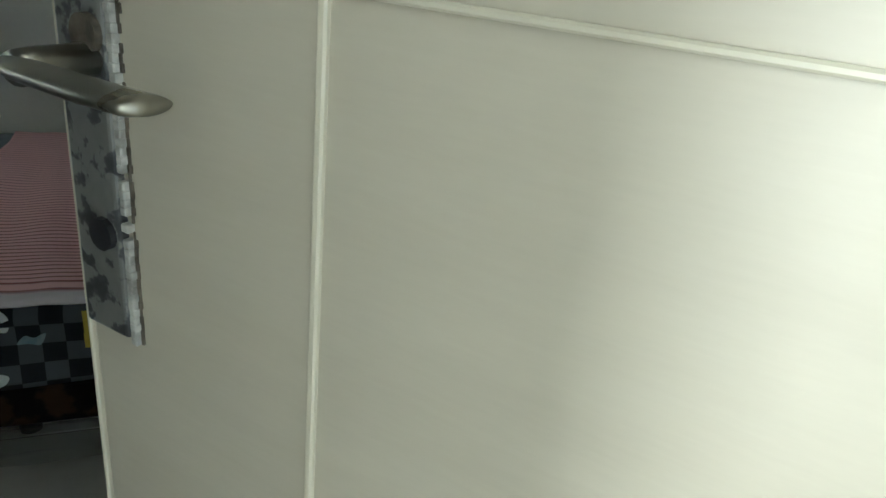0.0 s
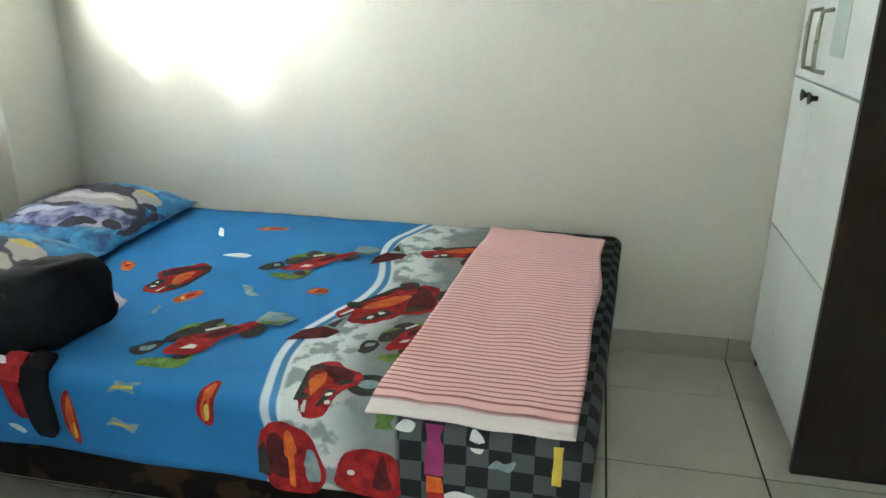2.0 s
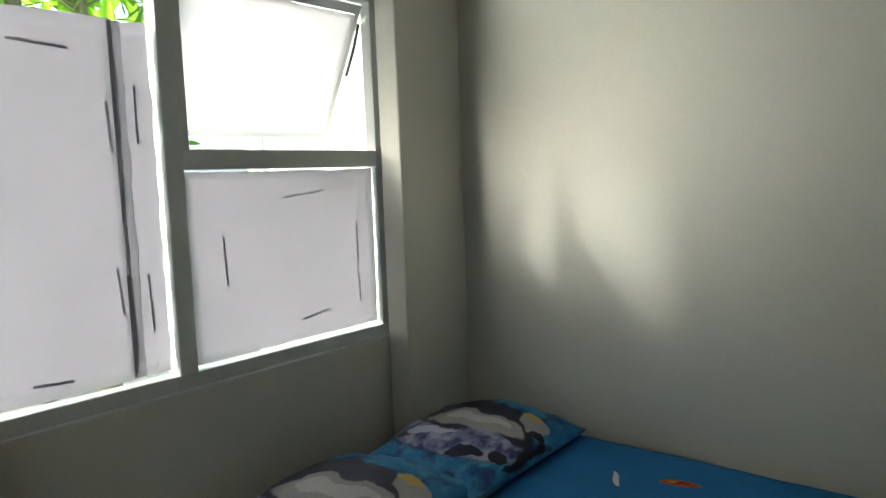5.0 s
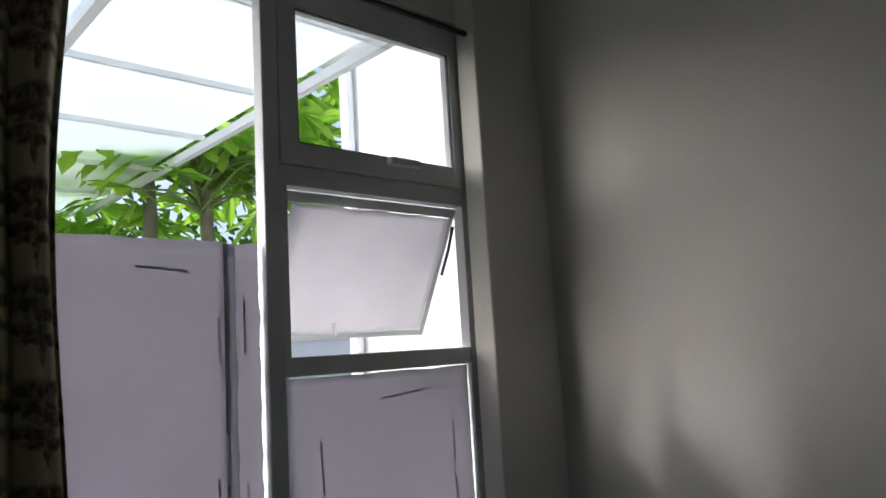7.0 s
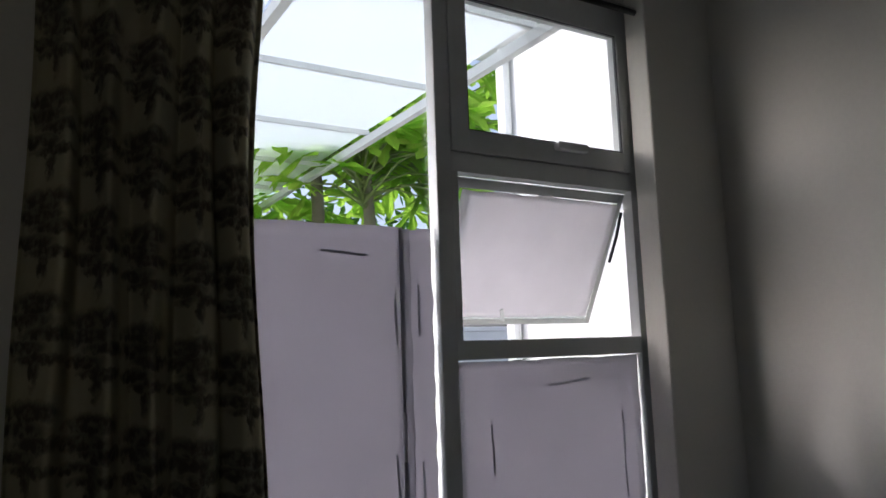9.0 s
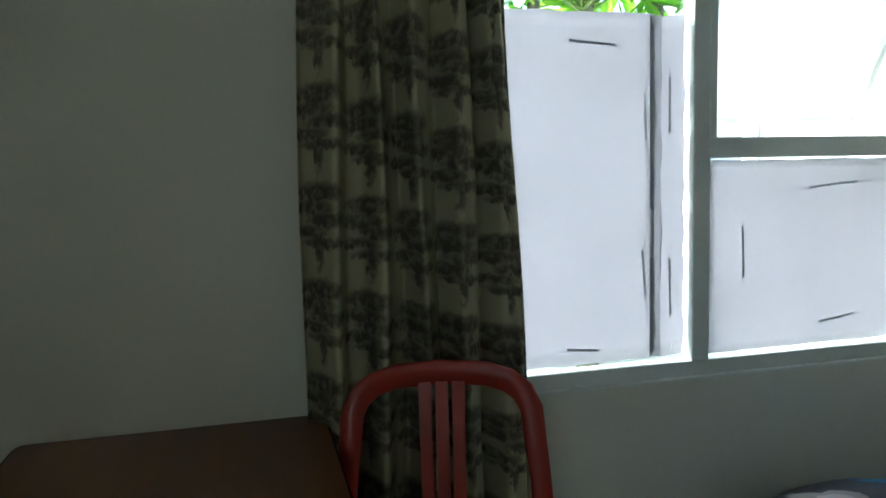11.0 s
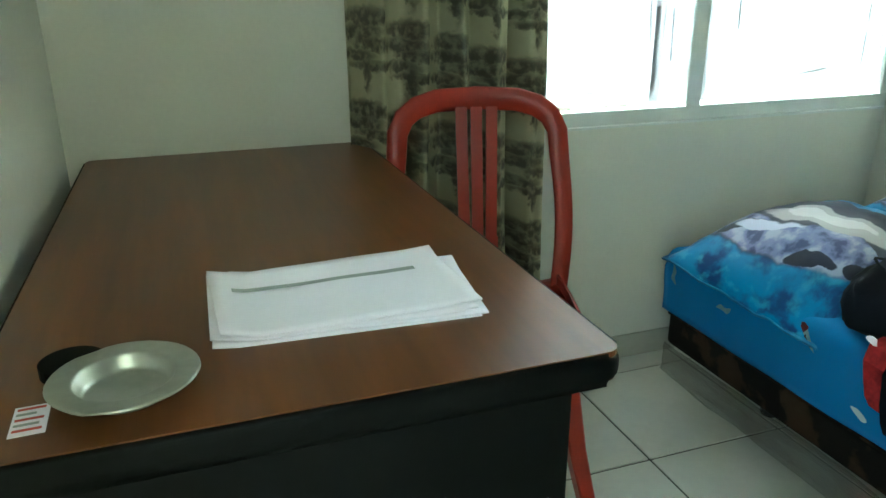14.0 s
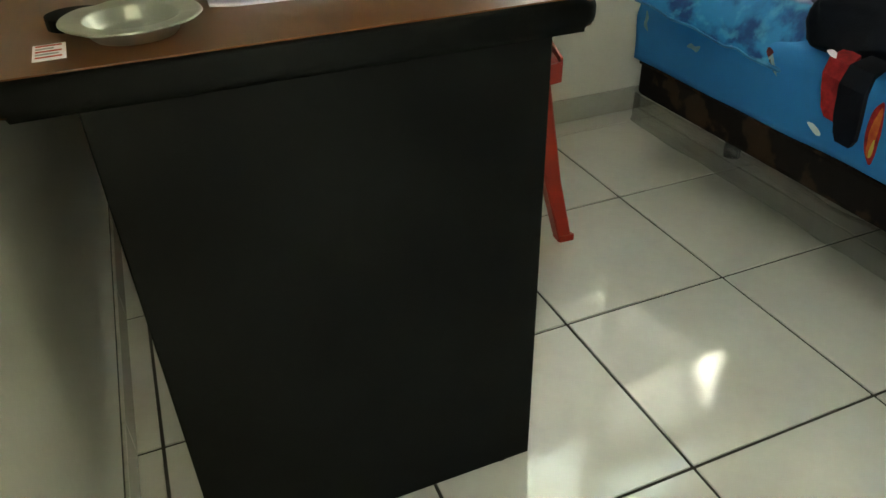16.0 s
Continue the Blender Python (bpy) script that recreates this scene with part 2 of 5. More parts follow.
def pillow_cloth():
    """Blue satin, clouded at both ends, with a soft navy, lilac and cream painted figure between. UV from -1 to 1."""
    m, n, l, b = nodes_of("printed_satin")
    c = Calc(n, l)
    uv, sp = n.new("ShaderNodeUVMap"), n.new("ShaderNodeSeparateXYZ")
    l.new(uv.outputs[0], sp.inputs[0])
    wa, wb = c.noise(uv.outputs[0], 3.4, 4), c.noise(uv.outputs[0], 4.1, 4)
    u, v = c("MULTIPLY_ADD", c("SUBTRACT", wa, 0.5), 0.24, c("MULTIPLY_ADD", sp.outputs[0], 1.32, 0.16)), c("MULTIPLY_ADD", c("SUBTRACT", wb, 0.5), 0.26, sp.outputs[1])
    cloud, fine = c.noise(uv.outputs[0], 3.2, 5), c.noise(uv.outputs[0], 5.5, 4)
    col = c.mix(c.step(cloud, 0.47, 0.08), (0.006, 0.05, 0.18), (0.030, 0.22, 0.48))
    col = c.mix(c("MULTIPLY", c.step(fine, 0.60, 0.08), 0.6), col, (0.11, 0.40, 0.62))
    navy, cream = (0.010, 0.012, 0.035), (0.36, 0.34, 0.35)
    spots = c.noise(uv.outputs[0], 6.0, 4)
    lilac = c.mix(c.step(spots, 0.55, 0.05), c.mix(c.step(spots, 0.45, 0.05), (0.045, 0.055, 0.15), (0.17, 0.19, 0.38)), (0.34, 0.36, 0.50))
    for paint, cx, cy, rx, ry, rot in ((navy, -0.06, 0.02, 0.55, 0.84, 0.0), (lilac, -0.16, -0.02, 0.43, 0.76, 0.0), (navy, -0.46, -0.35, 0.07, 0.20, 0.5), (navy, -0.34, 0.30, 0.06, 0.24, 0.6), (navy, -0.30, -0.66, 0.09, 0.10, 0.3), ((0.50, 0.52, 0.66), -0.24, 0.05, 0.08, 0.36, 0.4),
                                       (navy, 0.15, 0.0, 0.37, 0.76, -0.10), (cream, 0.05, -0.14, 0.19, 0.50, 0.14), ((0.54, 0.52, 0.53), 0.07, -0.12, 0.09, 0.32, 0.14), (lilac, -0.16, -0.40, 0.10, 0.26, 0.2),
                                       (navy, -0.05, 0.74, 0.34, 0.075, -0.12), (cream, -0.22, 0.58, 0.16, 0.05, -0.1), (cream, 0.42, -0.56, 0.15, 0.17, 0.5), ((0.55, 0.40, 0.10), 0.49, -0.46, 0.06, 0.10, 0.4), (navy, 0.33, -0.70, 0.07, 0.12, 0.2), (navy, -0.02, -0.84, 0.36, 0.07, 0.0)):
        du, dv = c("SUBTRACT", u, cx), c("SUBTRACT", v, cy)
        x = c("ADD", c("MULTIPLY", du, math.cos(rot) / rx), c("MULTIPLY", dv, math.sin(rot) / rx))
        y = c("ADD", c("MULTIPLY", du, -math.sin(rot) / ry), c("MULTIPLY", dv, math.cos(rot) / ry))
        r = c("ADD", c("MULTIPLY", x, x), c("MULTIPLY", y, y))
        col = c.mix(c("SUBTRACT", 1.0, c.step(r, 1.0, 0.11)), col, paint)
    l.new(col, b.inputs["Base Color"])
    b.inputs["Roughness"].default_value, b.inputs["Specular IOR Level"].default_value = 0.48, 0.35
    bp = n.new("ShaderNodeBump")
    bp.inputs["Strength"].default_value, bp.inputs["Distance"].default_value = 0.4, 0.010
    l.new(cloud, bp.inputs["Height"]), l.new(bp.outputs[0], b.inputs["Normal"])
    return m


def damask_cloth():
    """Near-black cloth with large brown woven leaves."""
    m, n, l, b = nodes_of("brown_damask_divan_cloth")
    c = Calc(n, l)
    tc = n.new("ShaderNodeTexCoord")
    big, mid, fine = c.noise(tc.outputs["Object"], 7.5, 3), c.noise(tc.outputs["Object"], 24, 4), c.noise(tc.outputs["Object"], 300, 2)
    leaf = c.step(c("MULTIPLY_ADD", mid, 0.22, big), 0.67, 0.03)
    col = c.mix(leaf, c.mix(mid, (0.006, 0.005, 0.005), (0.014, 0.010, 0.008)), c.mix(mid, (0.026, 0.015, 0.009), (0.052, 0.031, 0.019)))
    l.new(col, b.inputs["Base Color"])
    b.inputs["Roughness"].default_value, b.inputs["Specular IOR Level"].default_value = 0.8, 0.08
    bp = n.new("ShaderNodeBump")
    bp.inputs["Strength"].default_value, bp.inputs["Distance"].default_value = 0.3, 0.003
    l.new(c("MULTIPLY_ADD", fine, 0.3, leaf), bp.inputs["Height"]), l.new(bp.outputs[0], b.inputs["Normal"])
    return m


def blotched_metal():
    """Grey lock metal with crisp dark tarnish blotches."""
    m, n, l, b = nodes_of("tarnished_lock_plate")
    c = Calc(n, l)
    tc = n.new("ShaderNodeTexCoord")
    big, mid, fine = c.noise(tc.outputs["Object"], 62, 3), c.noise(tc.outputs["Object"], 150, 4), c.noise(tc.outputs["Object"], 900, 2)
    spot = c.step(c("MULTIPLY_ADD", mid, 0.35, big), 0.70, 0.035)
    film = c.step(c("MULTIPLY_ADD", mid, 0.5, big), 0.85, 0.08)
    col = c.mix(spot, c.mix(mid, (0.21, 0.205, 0.185), (0.14, 0.14, 0.13)), (0.075, 0.075, 0.075))
    col = c.mix(film, col, (0.045, 0.045, 0.045))
    l.new(col, b.inputs["Base Color"])
    b.inputs["Metallic"].default_value = 0.25
    l.new(c("MULTIPLY_ADD", spot, 0.2, 0.38), b.inputs["Roughness"])
    bp = n.new("ShaderNodeBump")
    bp.inputs["Strength"].default_value, bp.inputs["Distance"].default_value = 0.4, 0.0015
    l.new(c("MULTIPLY_ADD", fine, 0.1, c("MULTIPLY", spot, -0.6)), bp.inputs["Height"]), l.new(bp.outputs[0], b.inputs["Normal"])
    return m


WALL = mat("cream_wall_paint", (0.67, 0.655, 0.58), 0.55, 0.05, 1.6, 90, 0.06, spec=0.3)
CEIL = mat("white_ceiling_paint", (0.72, 0.72, 0.68), 0.8, 0.03, 2, 60, 0.05)
TILE = mat("glazed_floor_tile", (0.62, 0.60, 0.54), 0.075, 0.05, 5, 40, 0.012, rvar=0.05, per_object=0.03)
GROUT = mat("dark_grout", (0.055, 0.048, 0.04), 0.9, 0.2, 12, 80, 0.3)
SKIRT = mat("glazed_skirting_tile", (0.47, 0.45, 0.39), 0.22, 0.06, 6, 50, 0.02, per_object=0.03)
ALU = mat("white_window_metal", (0.66, 0.68, 0.66), 0.38, 0.05, 8, 90, 0.03)
GLASS = clear("window_glass")
POLY = thin("canopy_sheet_plastic", (0.80, 0.84, 0.83), (0.93, 0.96, 0.95), 0.74, 2, 0.04, 0.1, open_share=0.20)
PAPER = thin("taped_white_paper", (0.80, 0.80, 0.81), (0.58, 0.56, 0.60), 0.52, 5, 0.06, 0.5)
# paler through-colour than PAPER, standing in for stronger light on the tilted sash
PAPER_BRIGHT = thin("brightened_creased_paper", (0.80, 0.80, 0.80), (0.84, 0.81, 0.83), 0.62, 6, 0.08, 0.8)
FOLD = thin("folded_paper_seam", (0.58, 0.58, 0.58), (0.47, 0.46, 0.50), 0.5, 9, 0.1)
TAPE = thin("clear_tape_strip", (0.68, 0.68, 0.70), (0.56, 0.56, 0.60), 0.5, 20, 0.1)
BLACKM = mat("black_metal", (0.02, 0.02, 0.022), 0.4, 0.1, 20, 120, 0.05)
SHEET, TERRY, CURTAIN, SATIN = sheet_cloth(), towel_cloth(), curtain_cloth(), pillow_cloth()
DIVAN = damask_cloth()
MATT = mat("quilted_mattress_cloth", (0.55, 0.54, 0.5), 0.85, 0.1, 9, 90, 0.2)
FILM = clear("mattress_plastic_film", (0.86, 0.86, 0.84), 0.03, 0.25)
RED = mat("red_print", (0.42, 0.022, 0.025), 0.85, 0.12, 34, 120, 0.1, col2=(0.15, 0.010, 0.014), spec=0.2)
MAROON = mat("maroon_print", (0.13, 0.018, 0.022), 0.85, 0.12, 34, 120, 0.1, col2=(0.05, 0.012, 0.015), spec=0.2)
ORANGE = mat("orange_print", (0.62, 0.17, 0.025), 0.85, 0.12, 34, 120, 0.1, col2=(0.40, 0.05, 0.02), spec=0.2)
YELLOW = mat("yellow_print", (0.62, 0.47, 0.08), 0.85, 0.12, 22, 200, 0.1, spec=0.2)
GREEN = mat("green_print", (0.20, 0.33, 0.06), 0.85, 0.2, 34, 120, 0.1, col2=(0.07, 0.13, 0.045), spec=0.2)
DARK = mat("dark_print", (0.022, 0.025, 0.03), 0.85, 0.2, 34, 120, 0.1, col2=(0.075, 0.07, 0.055), spec=0.2)
GREYP = mat("grey_print", (0.30, 0.34, 0.33), 0.85, 0.2, 34, 120, 0.1, col2=(0.12, 0.22, 0.26), spec=0.2)
WHITEP = mat("white_print", (0.70, 0.72, 0.70), 0.85, 0.08, 22, 200, 0.1, spec=0.2)
PINK = mat("magenta_print", (0.30, 0.04, 0.16), 0.85, 0.15, 22, 200, 0.1, spec=0.2)
BLUES = mat("blue_satin_pillow_cloth", (0.06, 0.28, 0.50), 0.5, 0.2, 15, 40, 0.4, col2=(0.008, 0.06, 0.20), spec=0.35)
BAG = mat("black_nylon_bag_cloth", (0.006, 0.007, 0.012), 0.7, 0.3, 18, 300, 0.5, spec=0.15)
WOOD = mat("brown_desk_laminate", (0.160, 0.060, 0.020), 0.29, 0.25, 4, 14, 0.0, col2=(0.100, 0.036, 0.011), stretch=(7, 0.6, 1), rvar=0.0, spec=0.38)
BLACKL = mat("black_desk_board", (0.0042, 0.0046, 0.0040), 0.6, 0.2, 6, 150, 0.04, spec=0.09)
PLASTIC = mat("red_moulded_plastic", (0.31, 0.020, 0.007), 0.38, 0.12, 9, 140, 0.05)
SHEETW = mat("white_copy_paper", (0.90, 0.85, 0.95), 0.8, 0.02, 8, 200, 0.04)
INK = mat("grey_printed_bar", (0.36, 0.37, 0.38), 0.8, 0.1, 30, 200, 0.0)
STEEL = mat("dull_aluminium_dish", (0.55, 0.56, 0.51), 0.32, 0.12, 18, 90, 0.06, metal=0.9)
REDI = mat("red_sticker_ink", (0.5, 0.06, 0.05), 0.6, 0.1, 30, 200, 0.0)
WHITEL = mat("white_cabinet_laminate", (0.74, 0.76, 0.74), 0.33, 0.03, 4, 90, 0.02)
DBROWN = mat("dark_brown_cabinet_board", (0.030, 0.017, 0.010), 0.45, 0.25, 7, 40, 0.05, stretch=(8, 8, 1))
CHROME = mat("brushed_handle_metal", (0.40, 0.385, 0.33), 0.30, 0.1, 30, 200, 0.05, metal=1.0)
DOORW = mat("cream_door_laminate", (0.50, 0.46, 0.365), 0.40, 0.09, 3, 40, 0.04, col2=(0.455, 0.415, 0.325), stretch=(1, 1, 9))
DOORM = mat("pale_door_moulding", (0.60, 0.56, 0.44), 0.4, 0.05, 5, 60, 0.03)
PLATE = blotched_metal()
CHIP_M = mat("chipped_pale_edge", (0.58, 0.57, 0.52), 0.55, 0.3, 60, 150, 0.4, col2=(0.20, 0.19, 0.17))
TORN = mat("torn_dark_wood_fibre", (0.14, 0.115, 0.08), 0.85, 0.3, 70, 220, 0.5, col2=(0.035, 0.03, 0.025))
STICK = mat("blue_green_sticker", (0.12, 0.42, 0.45), 0.5, 0.1, 30, 100, 0.0)
SOCKET = mat("ivory_switch_plastic", (0.68, 0.65, 0.52), 0.35, 0.04, 10, 100, 0.02)
GROUND = mat("pale_concrete_ground", (0.45, 0.44, 0.41), 0.9, 0.15, 1.2, 40, 0.3)
EXTW = mat("white_exterior_render", (0.84, 0.84, 0.83), 0.8, 0.06, 1.5, 50, 0.15)
STEELW = mat("white_painted_steel", (0.78, 0.80, 0.79), 0.4, 0.06, 8, 90, 0.05)
LEAF = thin("papaya_leaf", (0.12, 0.24, 0.025), (0.52, 0.80, 0.08), 0.66, 9, 0.25)
LEAFD = thin("dark_shrub_leaf", (0.03, 0.09, 0.02), (0.10, 0.24, 0.03), 0.45, 9, 0.25)
BARK = mat("papaya_bark", (0.22, 0.21, 0.14), 0.85, 0.2, 12, 60, 0.4)
STALK = mat("leaf_stalk", (0.20, 0.27, 0.07), 0.6, 0.2, 12, 60, 0.1)

# ---- building helpers ----
BASE = {}


def to_mesh(name, bm, *mats, smooth=False):
    bmesh.ops.recalc_face_normals(bm, faces=bm.faces)
    me = bpy.data.meshes.new(name)
    bm.to_mesh(me)
    bm.free()
    for m in mats:
        me.materials.append(m)
    if smooth:
        for p in me.polygons:
            p.use_smooth = True
    return me


def thing(name, at, label, category, group="", kind=""):
    ob = new(name)
    ob.location = at
    ob.empty_display_size = 0.1
    BASE[ob] = Vector(at)
    return tagged(ob, label, category, group, kind)


def solo(name, bm, mats, label="", category="", group="", kind="", smooth=False):
    mats = mats if isinstance(mats, (list, tuple)) else [mats]
    ob = new(name, to_mesh(name, bm, *mats, smooth=smooth))
    BASE[ob] = Vector((0, 0, 0))
    return tagged(ob, label, category, group, kind)


def part(name, bm, mats, parent, label="", smooth=False):
    mats = mats if isinstance(mats, (list, tuple)) else [mats]
    ob = new(name, to_mesh(name, bm, *mats, smooth=smooth))
    ob.parent = parent
    ob.location = -BASE[parent]
    BASE[ob] = Vector((0, 0, 0))
    return tagged(ob, label)


def box(x0, y0, z0, x1, y1, z1, bev=0.0, seg=2, bm=None):
    own = bmesh.new()
    bmesh.ops.create_cube(own, size=1)
    for v in own.verts:
        v.co = Vector(((x0 + x1) / 2 + v.co.x * (x1 - x0), (y0 + y1) / 2 + v.co.y * (y1 - y0), (z0 + z1) / 2 + v.co.z * (z1 - z0)))
    if bev:
        bmesh.ops.bevel(own, geom=list(own.edges), offset=bev, segments=seg, affect="EDGES", profile=0.5)
    return join(bm, own) if bm else own


def join(bm, own):
    me = bpy.data.meshes.new("tmp")
    own.to_mesh(me)
    own.free()
    bm.from_mesh(me)
    bpy.data.meshes.remove(me)
    return bm


def turn(bm, m):
    bmesh.ops.transform(bm, matrix=m, verts=bm.verts)
    return bm


def tube(points, radius, n=8, bm=None, squash=1.0, ends=True):
    """A round bar along points; radius may be a list. squash flattens it sideways to its first normal."""
    bm = bm or bmesh.new()
    pts = [Vector(p) for p in points]
    rad = radius if isinstance(radius, (list, tuple)) else [radius] * len(pts)
    rings, up = [], None
    for i, p in enumerate(pts):
        d = (pts[min(i + 1, len(pts) - 1)] - pts[max(i - 1, 0)]).normalized()
        if up is None:
            up = d.orthogonal().normalized()
        up = (up - d * up.dot(d)).normalized()
        side = d.cross(up)
        rings.append([bm.verts.new(p + rad[i] * (math.cos(2 * math.pi * k / n) * up + squash * math.sin(2 * math.pi * k / n) * side)) for k in range(n)])
    for a, b in zip(rings, rings[1:]):
        for k in range(n):
            bm.faces.new((a[k], a[(k + 1) % n], b[(k + 1) % n], b[k]))
    if ends:
        bm.faces.new(rings[0][::-1]), bm.faces.new(rings[-1])
    return bm


def ribbon(points, width, thick, axis=(0, 1, 0), bm=None):
    """A flat bar of rectangular section along points; width lies along axis."""
    bm = bm or bmesh.new()
    pts, ax = [Vector(p) for p in points], Vector(axis).normalized()
    ws = width if isinstance(width, (list, tuple)) else [width] * len(pts)
    rings = []
    for i, p in enumerate(pts):
        d = (pts[min(i + 1, len(pts) - 1)] - pts[max(i - 1, 0)]).normalized()
        nn = d.cross(ax).normalized() * thick / 2
        w = ax * ws[i] / 2
        rings.append([bm.verts.new(p + q) for q in (w + nn, w * 0.8 + nn * 1.3, -w * 0.8 + nn * 1.3, -w + nn, -w - nn, w - nn)])
    for a, b in zip(rings, rings[1:]):
        for k in range(6):
            bm.faces.new((a[k], a[(k + 1) % 6], b[(k + 1) % 6], b[k]))
    bm.faces.new(rings[0][::-1]), bm.faces.new(rings[-1])
    return bm


def grid_mesh(f, us, vs, uv=None, closed=False):
    """A sheet of quads through f(u, v); uv(u, v) gives its texture place."""
    bm = bmesh.new()
    rows = [[bm.verts.new(f(u, v)) for v in vs] for u in us]
    lay = bm.loops.layers.uv.new("UVMap") if uv else None
    for i in range(len(us) - 1):
        for j in range(len(vs) - 1):
            fc = bm.faces.new((rows[i][j], rows[i + 1][j], rows[i + 1][j + 1], rows[i][j + 1]))
            if uv:
                for lp, (a, b) in zip(fc.loops, ((us[i], vs[j]), (us[i + 1], vs[j]), (us[i + 1], vs[j + 1]), (us[i], vs[j + 1]))):
                    lp[lay].uv = uv(a, b)
    return bm


def thicken(ob, t):
    md = ob.modifiers.new("thickness", "SOLIDIFY")
    md.thickness, md.offset = t, -1
    return ob


def span(a, b, n):
    return [a + (b - a) * i / n for i in range(n + 1)]


# ---- the room ----
XE, XW, YN, YS, ZC = 0.05, -2.66, 0.0, -3.05, 2.85
WX0, WX1, WZ0, WZ1 = -1.82, -0.19, 0.735, 2.50          # window opening
DY0, DY1, DZ = -2.60, -1.80, 2.06                       # door opening in the west wall
T = 0.13
floor_slab = solo("floor", box(XW - T, YS - T, -0.12, XE + T, YN + T, -0.0035), GROUT, "light glazed tile floor with dark grout joints", "floor", kind="structure")
solo("ceiling", box(XW - T, YS - T, ZC, XE + T, YN + T, ZC + 0.1), CEIL, "plain white painted ceiling", "ceiling", kind="structure")
solo("wall_east", box(XE, YS - T, -0.1, XE + T, YN + T, ZC), WALL, "cream painted plaster wall behind the bed", "wall", kind="structure")
solo("wall_south", box(XW - T, YS - T, -0.1, XE, YS, ZC), WALL, "cream painted plaster wall behind the wardrobe", "wall", kind="structure")
bm = box(XW, YN, -0.1, WX0, YN + T, ZC)
box(WX1, YN, -0.1, XE, YN + T, ZC, bm=bm)
box(WX0, YN, -0.1, WX1, YN + T, WZ0, bm=bm)
box(WX0, YN, WZ1, WX1, YN + T, ZC, bm=bm)
solo("wall_north", bm, WALL, "cream painted plaster wall with a wide window opening", "wall", kind="structure")
bm = box(XW - T, YS, -0.1, XW, DY0, ZC)
box(XW - T, DY1, -0.1, XW, YN + T, ZC, bm=bm)
box(XW - T, DY0, DZ, XW, DY1, ZC, bm=bm)
solo("wall_west", bm, WALL, "cream painted plaster wall with a doorway", "wall", kind="structure")
solo("corner_column", box(-0.275, -0.09, -0.1, XE, YN, ZC, 0.004, 1), WALL, "cream plastered column beside the window", "column", kind="structure")
bm = box(XW - T + 0.01, DY0, 0, XW + 0.012, DY0 + 0.035, DZ, 0.003)
box(XW - T + 0.01, DY1 - 0.035, 0, XW + 0.012, DY1, DZ, 0.003, bm=bm)
box(XW - T + 0.01, DY0 + 0.035, DZ - 0.035, XW + 0.012, DY1 - 0.035, DZ, 0.003, bm=bm)
solo("trim", bm, DOORM, "pale painted door frame", "door frame", kind="structure")


